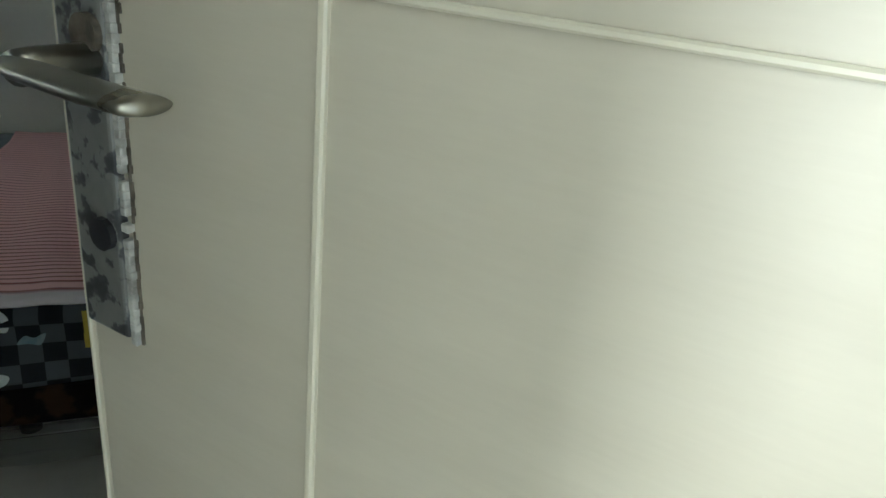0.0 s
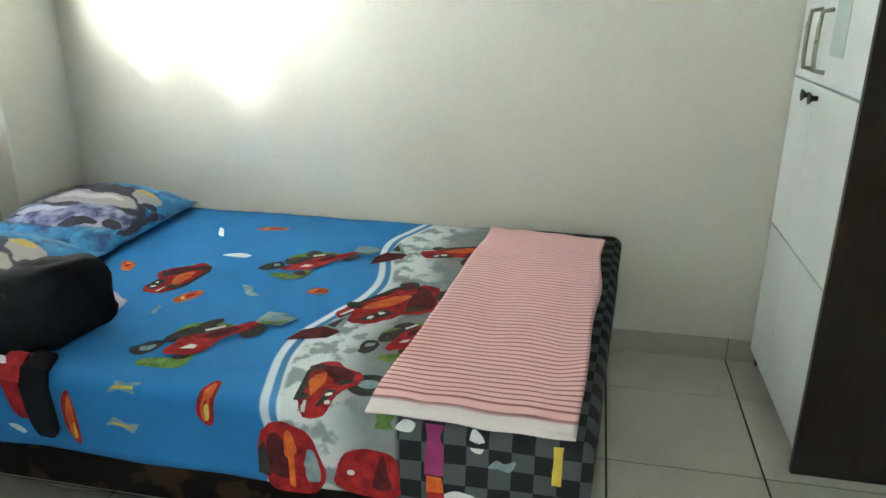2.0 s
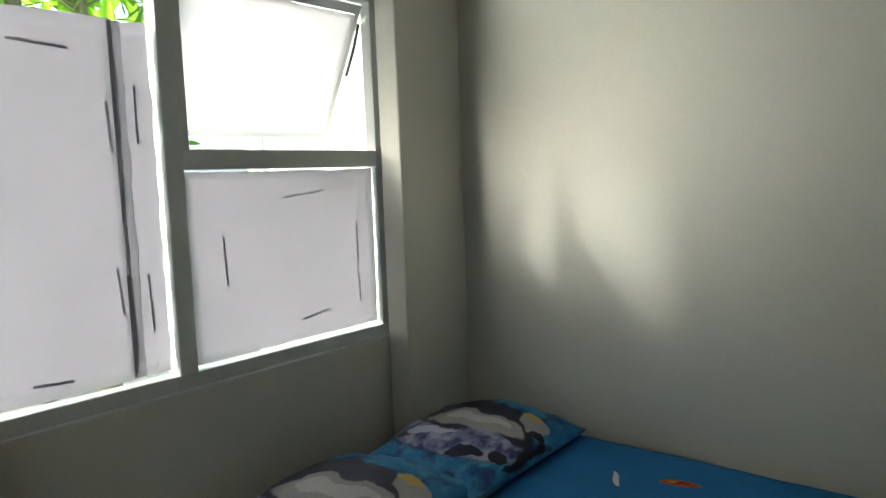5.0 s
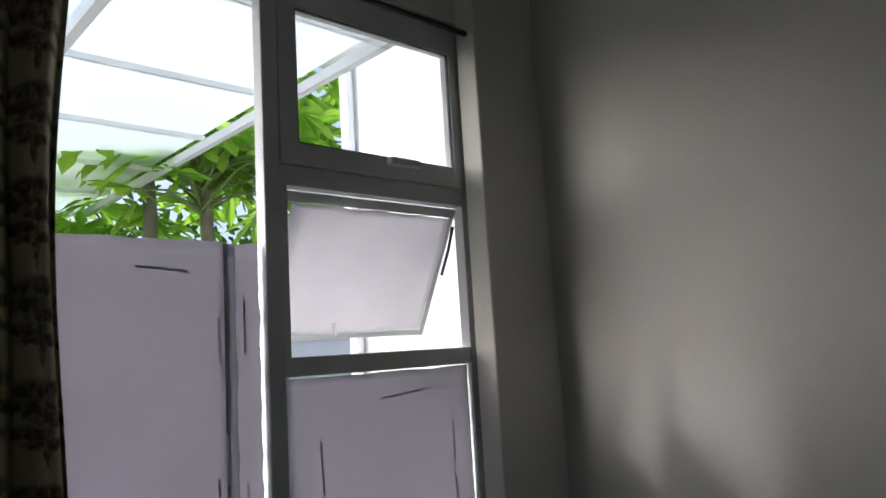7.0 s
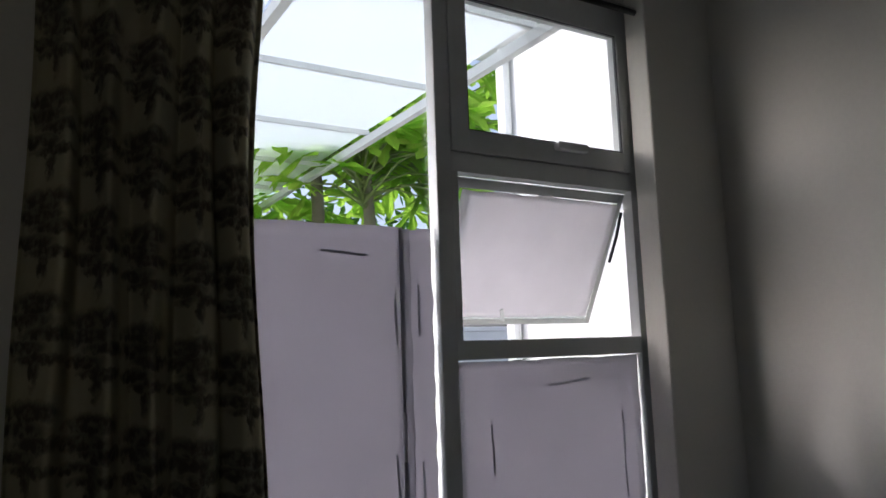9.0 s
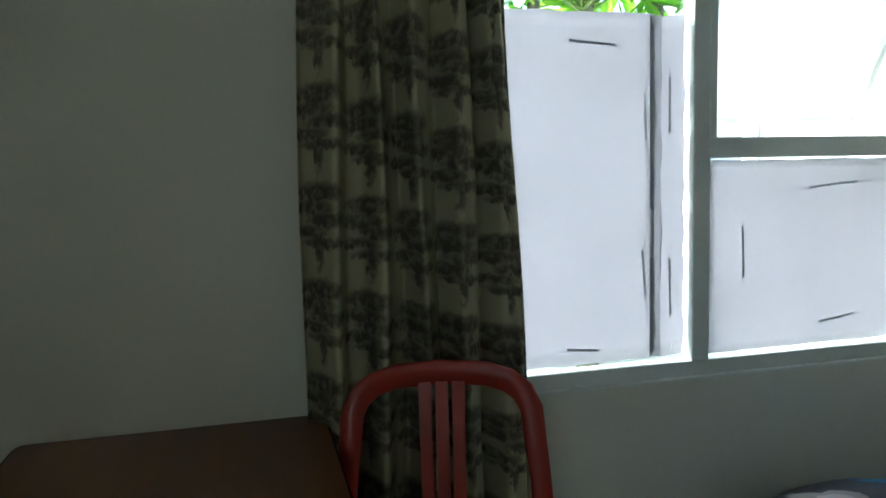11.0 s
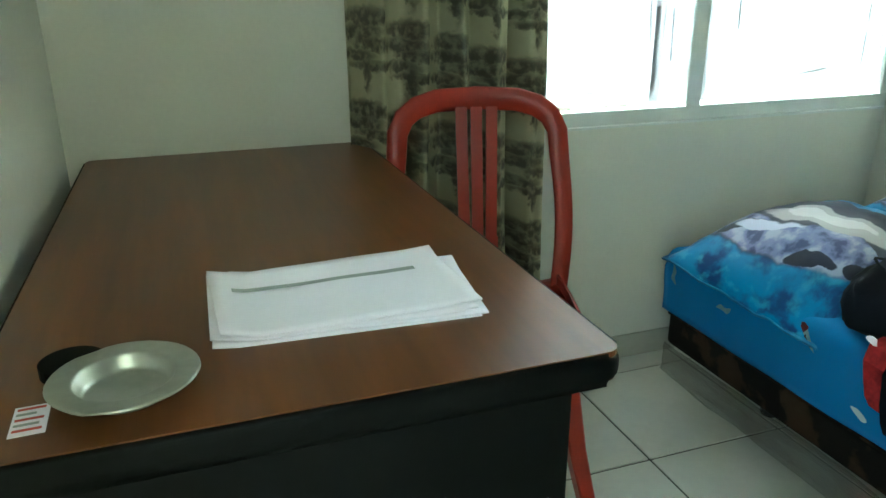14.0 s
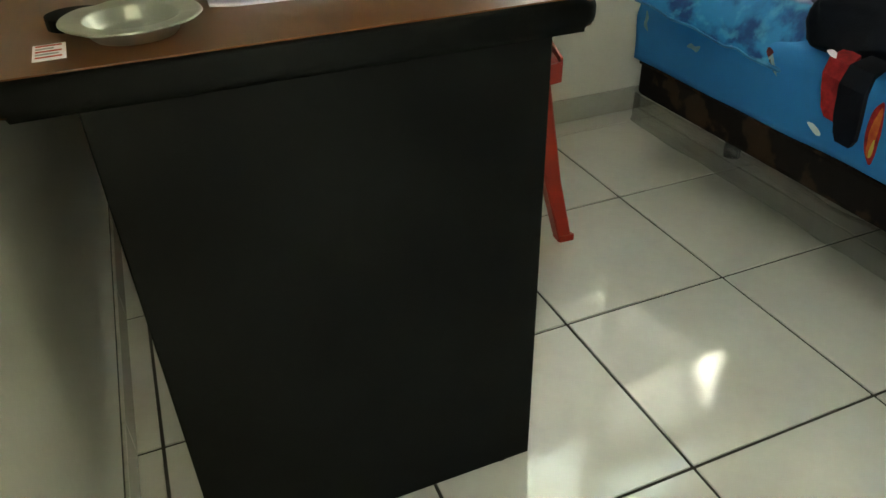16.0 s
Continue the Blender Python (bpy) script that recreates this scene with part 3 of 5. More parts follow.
# ---- door ----
def build_door():
    hx, hy, ang, w, th = -2.70, -2.55, 39.5, 0.715, 0.038
    d = thing("door_1", (hx, hy, 0.01), "cream panelled room door standing half open on its hinges", "door", kind="structure")
    m = pose(hx, hy, 0, 0, 0, ang)
    # leaf space: x along the leaf from the hinge, y = 0 is the face towards the doorway
    part("leaf", turn(box(0, -th, 0.01, w, 0, 2.03, 0.003), m), DOORW, d)
    for x0, z0, x1, z1 in ((0.12, 1.12, 0.555, 1.1235), (0.12, 1.94, 0.555, 1.946), (0.12, 0.14, 0.555, 0.146)):
        part("moulding", turn(box(x0, -0.001, z0, x1, 0.003, z1, 0.001, 1), m), DOORM, d)
    for x0 in (0.12, 0.549):
        part("moulding", turn(box(x0, -0.001, 0.14, x0 + 0.0045, 0.003, 1.946, 0.001, 1), m), DOORM, d)
    part("edge_strip", turn(box(w, -th, 0.01, w + 0.0035, 0.002, 2.03, 0.001, 1), m), DOORM, d, "whitish worn edge strip")
    lock = part("lock_plate", turn(box(w - 0.039, -0.001, 0.925, w - 0.004, 0.006, 1.133, 0.002), m), PLATE, d, "tarnished grey metal lock plate")
    rim, torn = bmesh.new(), bmesh.new()
    for k in range(48):
        za = 0.921 + k * 0.0045
        j, j2 = noise.noise(Vector((k * 0.61, 0.3, 5))), noise.noise(Vector((k * 0.83, 4.0, 2)))
        if j2 > -0.42:
            box(w - 0.0435 + 0.0016 * j, 0.0, za, w - 0.0388, 0.0044 + 0.0008 * j2, za + 0.0047, 0.0006, 1, bm=rim)
        if j > -0.30:
            box(w - 0.0452 - 0.0022 * j2, -0.0005, za, w - 0.0430, 0.0012 + 0.0006 * j, za + 0.0047, 0.0004, 1, bm=torn)
    box(w - 0.050, -0.0005, 1.1328, w - 0.004, 0.0022, 1.1360, 0.0008, 1, bm=torn)
    part("rim", turn(rim, m), CHIP_M, lock, "pale chipped edge of the plate")
    part("torn_edge", turn(torn, m), TORN, lock, "torn brown edge of the cut-out round the plate")
    hz = 1.074
    part("rose", turn(tube([(w - 0.030, 0.006, hz + 0.012), (w - 0.030, 0.010, hz + 0.012)], 0.0095, 16), m), TORN, lock, "tarnished boss behind the lever")
    stem = tube([(w - 0.030, 0.006, hz), (w - 0.030, 0.034, hz), (w - 0.034, 0.044, hz)], 0.008, 12)
    part("spindle", turn(stem, m), CHROME, lock, smooth=True)
    lever, rings = bmesh.new(), []
    for x, y, ry, rz in ((-0.026, 0.043, 0.006, 0.0025), (-0.028, 0.044, 0.009, 0.0036), (-0.045, 0.046, 0.0105, 0.0042), (-0.090, 0.046, 0.0115, 0.0044), (-0.112, 0.044, 0.0115, 0.0044), (-0.1165, 0.042, 0.0095, 0.0034)):
        rings.append([lever.verts.new((w + x, y + ry * math.cos(2 * math.pi * k / 18), hz + 0.002 + x * 0.02 + rz * math.sin(2 * math.pi * k / 18))) for k in range(18)])
    for a, b in zip(rings, rings[1:]):
        for k in range(18):
            lever.faces.new((a[k], a[(k + 1) % 18], b[(k + 1) % 18], b[k]))
    lever.faces.new(rings[0][::-1]), lever.faces.new(rings[-1])
    part("lever_handle", turn(lever, m), CHROME, lock, "brushed metal lever handle", smooth=True)
    part("keyhole", turn(tube([(w - 0.028, 0.006, 0.985), (w - 0.028, 0.0095, 0.985)], 0.009, 12), m), BLACKM, lock)
    st = part("sticker", turn(box(w - 0.036, 0.0, 1.152, w - 0.026, 0.0012, 1.171), m), DOORM, d, "small pale sticker with two teal marks")
    for z in (1.153, 1.166):
        part("bar", turn(box(w - 0.0355, 0.0012, z, w - 0.0265, 0.0018, z + 0.004), m), STICK, st)
    for z in (0.25, 1.05, 1.80):
        part("hinge", turn(tube([(-0.006, -0.004, z), (-0.006, -0.004, z + 0.10)], 0.006, 10), m), CHROME, d)


build_door()


# ---- window ----
def build_window():
    y0, y1 = 0.02, 0.066
    w = thing("window_1", (WX0, 0.05, WZ0), "white metal window with fixed and top-hung panes partly papered over", "window", kind="structure")
    bm = box(WX0, y0, WZ0, WX1, y1, WZ0 + 0.045, 0.003)
    box(WX0, y0, WZ1 - 0.11, WX1, y1, WZ1, 0.003, bm=bm)
    box(WX0, y0 + 0.001, WZ0 + 0.045, WX0 + 0.05, y1 - 0.001, WZ1 - 0.11, 0.003, bm=bm)
    box(WX1 - 0.085, y0 + 0.001, WZ0 + 0.045, WX1, y1 - 0.001, WZ1 - 0.11, 0.003, bm=bm)
    part("window_frame", bm, ALU, w)
    part("mullion", box(-1.030, y0 - 0.004, WZ0 + 0.044, -0.978, y1 - 0.002, WZ1 - 0.109, 0.004), ALU, w)
    part("jamb", box(-0.979, y0 + 0.003, 1.364, -0.955, y1 - 0.004, 1.847, 0.002), ALU, w)
    bm = box(-0.979, y0 + 0.002, 1.312, WX1 - 0.084, y1 - 0.003, 1.366, 0.003)
    part("transom", bm, ALU, w)
    part("transom", box(-0.979, y0 + 0.002, 1.845, WX1 - 0.084, y1 - 0.003, 1.905, 0.003), ALU, w)
    part("window_sill", box(WX0, 0.001, WZ0 - 0.002, WX1, y0 + 0.004, WZ0 + 0.006, 0.001), ALU, w)
    # upper sash, shut
    us = box(-0.977, y0 - 0.008, 1.906, -0.918, y1 - 0.01, 2.395, 0.002)
    box(-0.306, y0 - 0.008, 1.906, -0.274, y1 - 0.01, 2.395, 0.002, bm=us)
    box(-0.918, y0 - 0.007, 1.906, -0.306, y1 - 0.011, 1.972, 0.002, bm=us)
    box(-0.918, y0 - 0.007, 2.383, -0.306, y1 - 0.011, 2.395, 0.002, bm=us)
    s = part("sash", us, ALU, w, "shut upper sash")
    h = box(-0.605, y0 - 0.036, 1.944, -0.480, y0 - 0.006, 1.972, 0.008)
    part("handle", h, ALU, s, "white sash handle")
    gk = box(-0.919, y0 - 0.004, 1.971, -0.914, y0 + 0.006, 2.384)
    box(-0.310, y0 - 0.004, 1.971, -0.305, y0 + 0.006, 2.384, bm=gk)
    box(-0.914, y0 - 0.004, 1.971, -0.310, y0 + 0.006, 1.976, bm=gk)
    box(-0.914, y0 - 0.004, 2.379, -0.310, y0 + 0.006, 2.384, bm=gk)
    part("gasket", gk, BLACKM, s, "thin black rubber gasket")
    p = part("pane", box(-0.919, 0.05, 1.971, -0.305, 0.054, 2.384), GLASS, s)
    p.visible_shadow = False
    # middle sash, hung from its top and pushed out
    hz, ang = 1.842, 27.0
    m = pose(0, 0.06, hz, ang)
    ms = box(-0.948, -0.012, -0.470, -0.925, 0.014, 0, 0.002)
    box(-0.300, -0.012, -0.470, -0.278, 0.014, 0, 0.002, bm=ms)
    box(-0.925, -0.011, -0.030, -0.300, 0.013, 0, 0.002, bm=ms)
    box(-0.925, -0.011, -0.470, -0.300, 0.013, -0.450, 0.002, bm=ms)
    s = part("sash", turn(ms, m), ALU, w, "top-hung sash pushed open")
    p = part("pane", turn(box(-0.926, 0.0, -0.451, -0.299, 0.004, -0.029), m), GLASS, s)
    p.visible_shadow = False
    part("stay", turn(ribbon([(-0.62, 0.0, -0.45), (-0.66, -0.02, -0.450), (-0.70, -0.05, -0.40)], 0.012, 0.004, (1, 0, 0.6)), m), ALU, s)
    part("stay", tube([(-0.288, 0.06, 1.78), (-0.288, 0.09, 1.70), (-0.289, 0.13, 1.62)], 0.006, 6), BLACKM, s, "dark friction stay")
    # fixed panes
    for x0, x1, z0, z1 in ((WX0 + 0.05, -1.029, WZ0 + 0.044, WZ1 - 0.109), (-0.979, WX1 - 0.084, WZ0 + 0.044, 1.313)):
        p = part("pane", box(x0, 0.05, z0, x1, 0.054, z1), GLASS, w)
        p.visible_shadow = False


build_window()


def wavy_paper(name, x0, x1, z0, z1, y, seed, m=None, mat_=None, amp=0.004, label="", ragged=0.0, parent=None):
    def f(u, v):
        q = Vector((u * 3 + seed, v * 3, seed))
        edge = ragged * noise.noise(Vector((seed, v * 22, 0))) * (1 if u > (x0 + x1) / 2 else 0)
        edge2 = ragged * noise.noise(Vector((u * 12, seed, 0))) * (1 if v > (z0 + z1) / 2 else 0.5)
        return (u + edge, y + amp * (noise.noise(q) + 0.35 * noise.noise(q * 4.3)) - amp, v + edge2)
    bm = grid_mesh(f, span(x0, x1, 22), span(z0, z1, 22))
    if m:
        turn(bm, m)
    if parent:
        return thicken(part(name, bm, mat_, parent, label, smooth=True), 0.0006)
    ob = thicken(solo(name, bm, mat_ or PAPER, label, "paper", "papers taped to the window", smooth=True), 0.0006)
    return ob


def tape(parent, x, z, length, ang, y, m=None):
    bm = box(-length / 2, y - 0.0012, -0.0035, length / 2, y - 0.0006, 0.0035)
    turn(bm, pose(x, 0, z, 0, ang, 0))
    if m:
        turn(bm, m)
    part("tape", bm, TAPE, parent, "dull strip of clear tape")


pl = wavy_paper("window_paper", WX0 + 0.055, -1.128, WZ0 + 0.058, 1.676, 0.047, 1.3, label="large sheet of white paper taped over the glass", ragged=0.005)
for x, z, ln, a in ((-1.30, 1.60, 0.13, 4), (-1.33, 0.83, 0.09, 5), (-1.155, 1.42, 0.12, 88), (-1.158, 1.02, 0.12, 86), (-1.55, 1.2, 0.10, 80)):
    tape(pl, x, z, ln, a, 0.040)
ps = wavy_paper("window_paper", -1.112, -1.040, WZ0 + 0.06, 1.674, 0.047, 4.1, label="narrow strip of white paper taped beside a mullion", ragged=0.010)
for x, z, ln, a in ((-1.085, 1.45, 0.14, 90), (-1.082, 0.98, 0.15, 88)):
    tape(ps, x, z, ln, a, 0.040)
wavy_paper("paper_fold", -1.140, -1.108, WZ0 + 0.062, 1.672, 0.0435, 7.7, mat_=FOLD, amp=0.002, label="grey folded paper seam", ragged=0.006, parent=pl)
pr = wavy_paper("window_paper", -0.974, -0.281, WZ0 + 0.056, 1.306, 0.047, 2.2, label="white paper sheet taped over the low pane", ragged=0.006)
for x, z, ln, a in ((-0.57, 1.235, 0.16, -5), (-0.86, 1.06, 0.14, 88), (-0.36, 1.07, 0.13, 90), (-0.55, 0.86, 0.12, -8), (-0.36, 0.92, 0.10, 88)):
    tape(pr, x, z, ln, a, 0.040)
SM = pose(0, 0.06, 1.842, 27.0)
pm = wavy_paper("window_paper", -0.922, -0.303, -0.440, -0.031, -0.004, 5.5, m=SM, mat_=PAPER_BRIGHT, amp=0.015, label="creased white paper taped on the open sash", ragged=0.006)


# ---- floor tiles and skirting, curtain ----
def build_curtain():
    x0, x1, ztop, zbot = -2.035, -1.532, 2.415, 0.27
    L = 1.15
    def fold(u):
        return 0.050 * math.sin(u * 2 * math.pi * 5.2 + 0.6) + 0.014 * math.sin(u * 2 * math.pi * 11.3 + 1.1)
    def f(u, v):
        flare = 0.045 * max(0, 1 - v) ** 2 * (u - 0.35)
        pinch = 0.035 * math.exp(-((v - 0.72) / 0.22) ** 2) * (0.3 - u)
        squeeze = 1 - 0.03 * math.sin(v * 3.1)
        x = x0 + (x1 - x0) * (0.5 + (u - 0.5) * squeeze) + flare + pinch + 0.006 * math.sin(9 * v + 12 * u)
        y = -0.085 + fold(u) * (0.55 + 0.55 * (1 - v)) + 0.006 * noise.noise(Vector((u * 5, v * 4, 2)))
        return (x, y, zbot + (ztop - zbot) * v)
    c = thing("curtain", (-1.78, -0.085, 2.43), "cream curtain printed with brown trees drawn to one side", "curtain")
    bm = grid_mesh(f, span(0, 1, 150), span(0, 1, 40), uv=lambda u, v: (u * L, v * (ztop - zbot)))
    thicken(part("cloth", bm, CURTAIN, c, smooth=True), 0.0015)
    part("hem", grid_mesh(lambda u, v: (f(u, 0)[0], f(u, 0)[1] - 0.002, zbot + v), span(0, 1, 150), [0.0, 0.012, 0.024]), CURTAIN, c, smooth=True)
    r = thing("curtain_rod", (-1.2, -0.05, 2.445), "thin black metal curtain rod above the window", "curtain rod")
    part("rod", tube([(-2.12, -0.05, 2.445), (-0.20, -0.05, 2.445)], 0.010, 10), BLACKM, r, smooth=True)
    for x in (-2.10, -0.215):
        part("finial", tube([(x - 0.012, -0.05, 2.445), (x + 0.012, -0.05, 2.445)], 0.015, 10), BLACKM, r, smooth=True)
        part("bracket", box(x + (0.03 if x < -1 else -0.045), -0.052, 2.437, x + (0.045 if x < -1 else -0.03), 0.0, 2.453, 0.002), BLACKM, r)
    for i in range(8):
        x = x0 + (x1 - x0) * (i + 0.5) / 8
        part("ring", tube([(x, -0.05 + 0.017 * math.cos(k * math.pi / 6), 2.442 + 0.017 * math.sin(k * math.pi / 6)) for k in range(13)], 0.002, 6, ends=False), BLACKM, c)


build_curtain()

# ---- bed ----
BX, BW, BL, BZ, BR = -0.02, 1.18, 2.02, 0.435, 0.032
BH = 0.185                        # the head end, from the window wall


def wrap(s, L):
    if s < L - BR:
        return s, 0.0
    th = (s - L + BR) / BR
    if th < math.pi / 2:
        return L - BR + BR * math.sin(th), BR * (1 - math.cos(th))
    return L, BR + s - (L - BR) - BR * math.pi / 2


def on_sheet(a, b, lift=0.0):
    """A place on the bed sheet: a metres from the wall across, b metres from the head along, both measured over the edges."""
    ha, da = wrap(a, BW)
    hb, db = wrap(b, BL)
    w = 0.006 * noise.noise(Vector((a * 4, b * 3, 0.4))) + 0.0025 * noise.noise(Vector((a * 13, b * 11, 1.7)))
    sag = 0.010 * noise.noise(Vector((b * 5, 3.1, da * 8)))
    z = BZ - max(da, db) + (w if max(da, db) < 0.02 else w * 0.3)
    x = BX - ha - (sag if da > BR else 0) - (lift if da > BR * 0.6 else 0)
    y = -0.012 - hb * (1 + 0.036 * (1 - ha / BW)) - (sag if db > BR else 0) - (lift if db > BR * 0.6 else 0)
    return Vector((x, y, z + (lift if max(da, db) < BR * 0.9 else 0)))


def at_top(x, y):
    return BX - x, -0.012 - y


def at_side(y, z):
    return BW - BR + BR * math.pi / 2 + (BZ - BR - z), -0.012 - y


def build_bed():
    d = thing("divan_bed_base", (-0.56, -1.02, 0), "dark brown patterned divan base on short legs", "bed base")
    bm = box(-1.185, -2.005, 0.150, -0.03, -BH - 0.02, 0.255, 0.018, 3)
    part("body", bm, DIVAN, d)
    part("piping", tube([(-1.187, -BH - 0.03, 0.25), (-1.187, -1.99, 0.25), (-1.17, -2.007, 0.25), (-0.04, -2.007, 0.25)], 0.006, 6), DIVAN, d)
    for x in (-0.98, -0.20):
        for y in (-0.42, -1.02, -1.80):
            part("leg", tube([(x, y, 0.0), (x, y, 0.152)], [0.024, 0.030], 12), BLACKM, d, smooth=False)
    def film(u, v):
        return (-1.192 - 0.012 * v + 0.010 * noise.noise(Vector((u * 6, v * 3, 9))), u, 0.160 - v * 0.085 + 0.010 * noise.noise(Vector((u * 9, 2, 0))))
    thicken(part("film", grid_mesh(film, span(-1.98, -BH - 0.03, 40), span(0, 1, 6)), FILM, d, "clear plastic film hanging loose under the base", smooth=True), 0.0004)
    def film_end(u, v):
        return (u, -2.012 - 0.014 * v + 0.010 * noise.noise(Vector((u * 6, v * 3, 4))), 0.160 - v * 0.10 + 0.012 * noise.noise(Vector((u * 9, 5, 0))))
    thicken(part("film", grid_mesh(film_end, span(-1.18, -0.05, 30), span(0, 1, 6)), FILM, d, "clear plastic film hanging loose under the foot end", smooth=True), 0.0004)
    solo("mattress", box(-1.185, -2.012, 0.257, -0.03, -BH - 0.03, BZ - 0.012, 0.03, 3), MATT, "single mattress lying on the divan base", "mattress")
    sb = thing("bed_sheet", (-0.56, -1.02, 0.26), "blue fitted sheet with racing prints and dark checks", "bed sheet")
    la, lb = BW - BR + BR * math.pi / 2 + 0.145, BL - BR + BR * math.pi / 2 + 0.145
    us = span(0, BW - BR, 60) + span(BW - BR, BW - BR + BR * math.pi / 2, 6)[1:] + span(BW - BR + BR * math.pi / 2, la, 8)[1:]
    vs = span(BH, BL - BR, 84) + span(BL - BR, BL - BR + BR * math.pi / 2, 6)[1:] + span(BL - BR + BR * math.pi / 2, lb, 8)[1:]
    bm = grid_mesh(on_sheet, us, vs, uv=lambda a, b: (a, b))
    kill = [f for f in bm.faces if min(l[bm.loops.layers.uv.active].uv.x for l in f.loops) > BW + 0.012 and min(l[bm.loops.layers.uv.active].uv.y for l in f.loops) > BL + 0.012]
    bmesh.ops.delete(bm, geom=kill, context="FACES")
    thicken(part("cloth", bm, SHEET, sb, smooth=True), 0.0012)
    return sb


def blob(outline, place, rings=5):
    """A filled patch with a star-shaped outline, each of its points set down by place(x, y)."""
    bm = bmesh.new()
    n = len(outline)
    cx, cy = sum(p[0] for p in outline) / n, sum(p[1] for p in outline) / n
    mid = bm.verts.new(place(cx, cy))
    prev = None
    for r in range(1, rings + 1):
        k = r / rings
        ring = [bm.verts.new(place(cx + (x - cx) * k, cy + (y - cy) * k)) for x, y in outline]
        for i in range(n):
            j = (i + 1) % n
            bm.faces.new((mid, ring[i], ring[j]) if prev is None else (prev[i], ring[i], ring[j], prev[j]))
        prev = ring
    return bm


def smooth_outline(pts, n=4):
    out = []
    k = len(pts)
    for i in range(k):
        p0, p1, p2, p3 = (Vector(pts[(i + j - 1) % k]) for j in range(4))
        for s in range(n):
            t = s / n
            out.append(tuple(0.5 * ((2 * p1) + (p2 - p0) * t + (2 * p0 - 5 * p1 + 4 * p2 - p3) * t * t + (3 * p1 - p0 - 3 * p2 + p3) * t ** 3)))
    return out


def disc(x, y, rx, ry=None, n=14):
    ry = ry or rx
    return [(x + rx * math.cos(2 * math.pi * k / n), y + ry * math.sin(2 * math.pi * k / n)) for k in range(n)]


# plain toy-racer shapes, 1 long, as (material, outline) layers
COUPE = [(DARK, [(-0.42, -0.2), (-0.2, -0.27), (0.3, -0.26), (0.44, -0.18), (0.3, -0.08), (-0.3, -0.08)]),
         (RED, smooth_outline([(-0.5, -0.12), (-0.47, 0.08), (-0.32, 0.15), (-0.12, 0.2), (0.02, 0.33), (0.22, 0.32), (0.36, 0.16), (0.5, 0.04), (0.46, -0.14), (0.3, -0.2), (-0.1, -0.2), (-0.36, -0.22)])),
         (MAROON, smooth_outline([(0.02, 0.14), (0.10, 0.28), (0.26, 0.26), (0.38, 0.08), (0.42, -0.1), (0.22, -0.02)])), (DARK, [(-0.06, 0.17), (0.04, 0.29), (0.12, 0.29), (0.04, 0.15)]), (ORANGE, smooth_outline([(-0.22, -0.10), (0.0, 0.02), (0.24, -0.02), (0.10, -0.14)])),
         (DARK, [(-0.41, 0.0), (-0.37, 0.13), (-0.14, 0.17), (-0.13, 0.04)]), (WHITEP, disc(-0.335, 0.07, 0.035, 0.03, 9)), (WHITEP, disc(-0.21, 0.09, 0.035, 0.03, 9)),
         (DARK, disc(0.36, -0.15, 0.085)), (MAROON, disc(0.36, -0.15, 0.04)), (DARK, disc(-0.26, -0.19, 0.07)), (WHITEP, [(-0.46, -0.12), (-0.32, -0.1), (-0.32, -0.125), (-0.45, -0.15)])]
FORMULA = [(GREEN, smooth_outline([(-0.52, 0.02), (-0.46, 0.19), (-0.30, 0.22), (-0.20, 0.14), (-0.34, 0.13), (-0.44, 0.0)])), (DARK, disc(-0.37, -0.15, 0.11, 0.075)), (GREYP, disc(-0.36, -0.14, 0.045, 0.03)), (DARK, disc(-0.30, 0.14, 0.06, 0.05)),
           (DARK, smooth_outline([(-0.28, -0.12), (-0.10, -0.20), (0.08, -0.12), (0.16, 0.02), (-0.05, 0.02)])), (GREEN, smooth_outline([(-0.18, -0.22), (0.08, -0.10), (0.20, 0.06), (0.16, -0.06), (0.02, -0.20)])),
           (DARK, disc(0.20, 0.17, 0.10, 0.075)), (DARK, disc(0.06, -0.15, 0.085, 0.065)), (RED, smooth_outline([(-0.38, 0.0), (-0.22, 0.16), (0.02, 0.12), (0.30, 0.14), (0.34, 0.05), (0.02, -0.01), (-0.2, -0.06)])),
           (MAROON, smooth_outline([(-0.10, 0.02), (0.02, 0.09), (0.16, 0.08), (0.10, 0.02)])), (WHITEP, [(-0.25, 0.05), (-0.21, 0.10), (-0.15, 0.09), (-0.18, 0.05)]), (WHITEP, [(-0.02, -0.06), (0.10, -0.02), (0.11, -0.04), (0.0, -0.085)]),
           (GREYP, [(0.28, 0.08), (0.33, 0.24), (0.50, 0.25), (0.52, 0.10), (0.42, 0.02)]), (GREEN, [(0.28, 0.15), (0.33, 0.25), (0.43, 0.25), (0.42, 0.22), (0.35, 0.20), (0.32, 0.13)])]
WEDGE = [(MAROON, [(-0.5, -0.12), (-0.12, 0.2), (0.05, 0.17), (0.1, -0.08), (-0.2, -0.2)]), (GREYP, [(0.0, -0.1), (0.07, 0.14), (0.5, -0.16)]), (DARK, [(0.08, -0.08), (0.1, 0.04), (0.36, -0.13)])]
BOLT = [(RED, smooth_outline([(-0.5, -0.02), (-0.35, 0.14), (0.3, 0.18), (0.5, 0.05), (0.3, -0.16), (-0.2, -0.14)])), (ORANGE, smooth_outline([(-0.4, 0.0), (-0.2, 0.1), (0.3, 0.1), (0.36, -0.04), (-0.1, -0.08)])), (YELLOW, smooth_outline([(0.1, 0.1), (0.34, 0.1), (0.38, 0.02), (0.15, 0.02)]))]
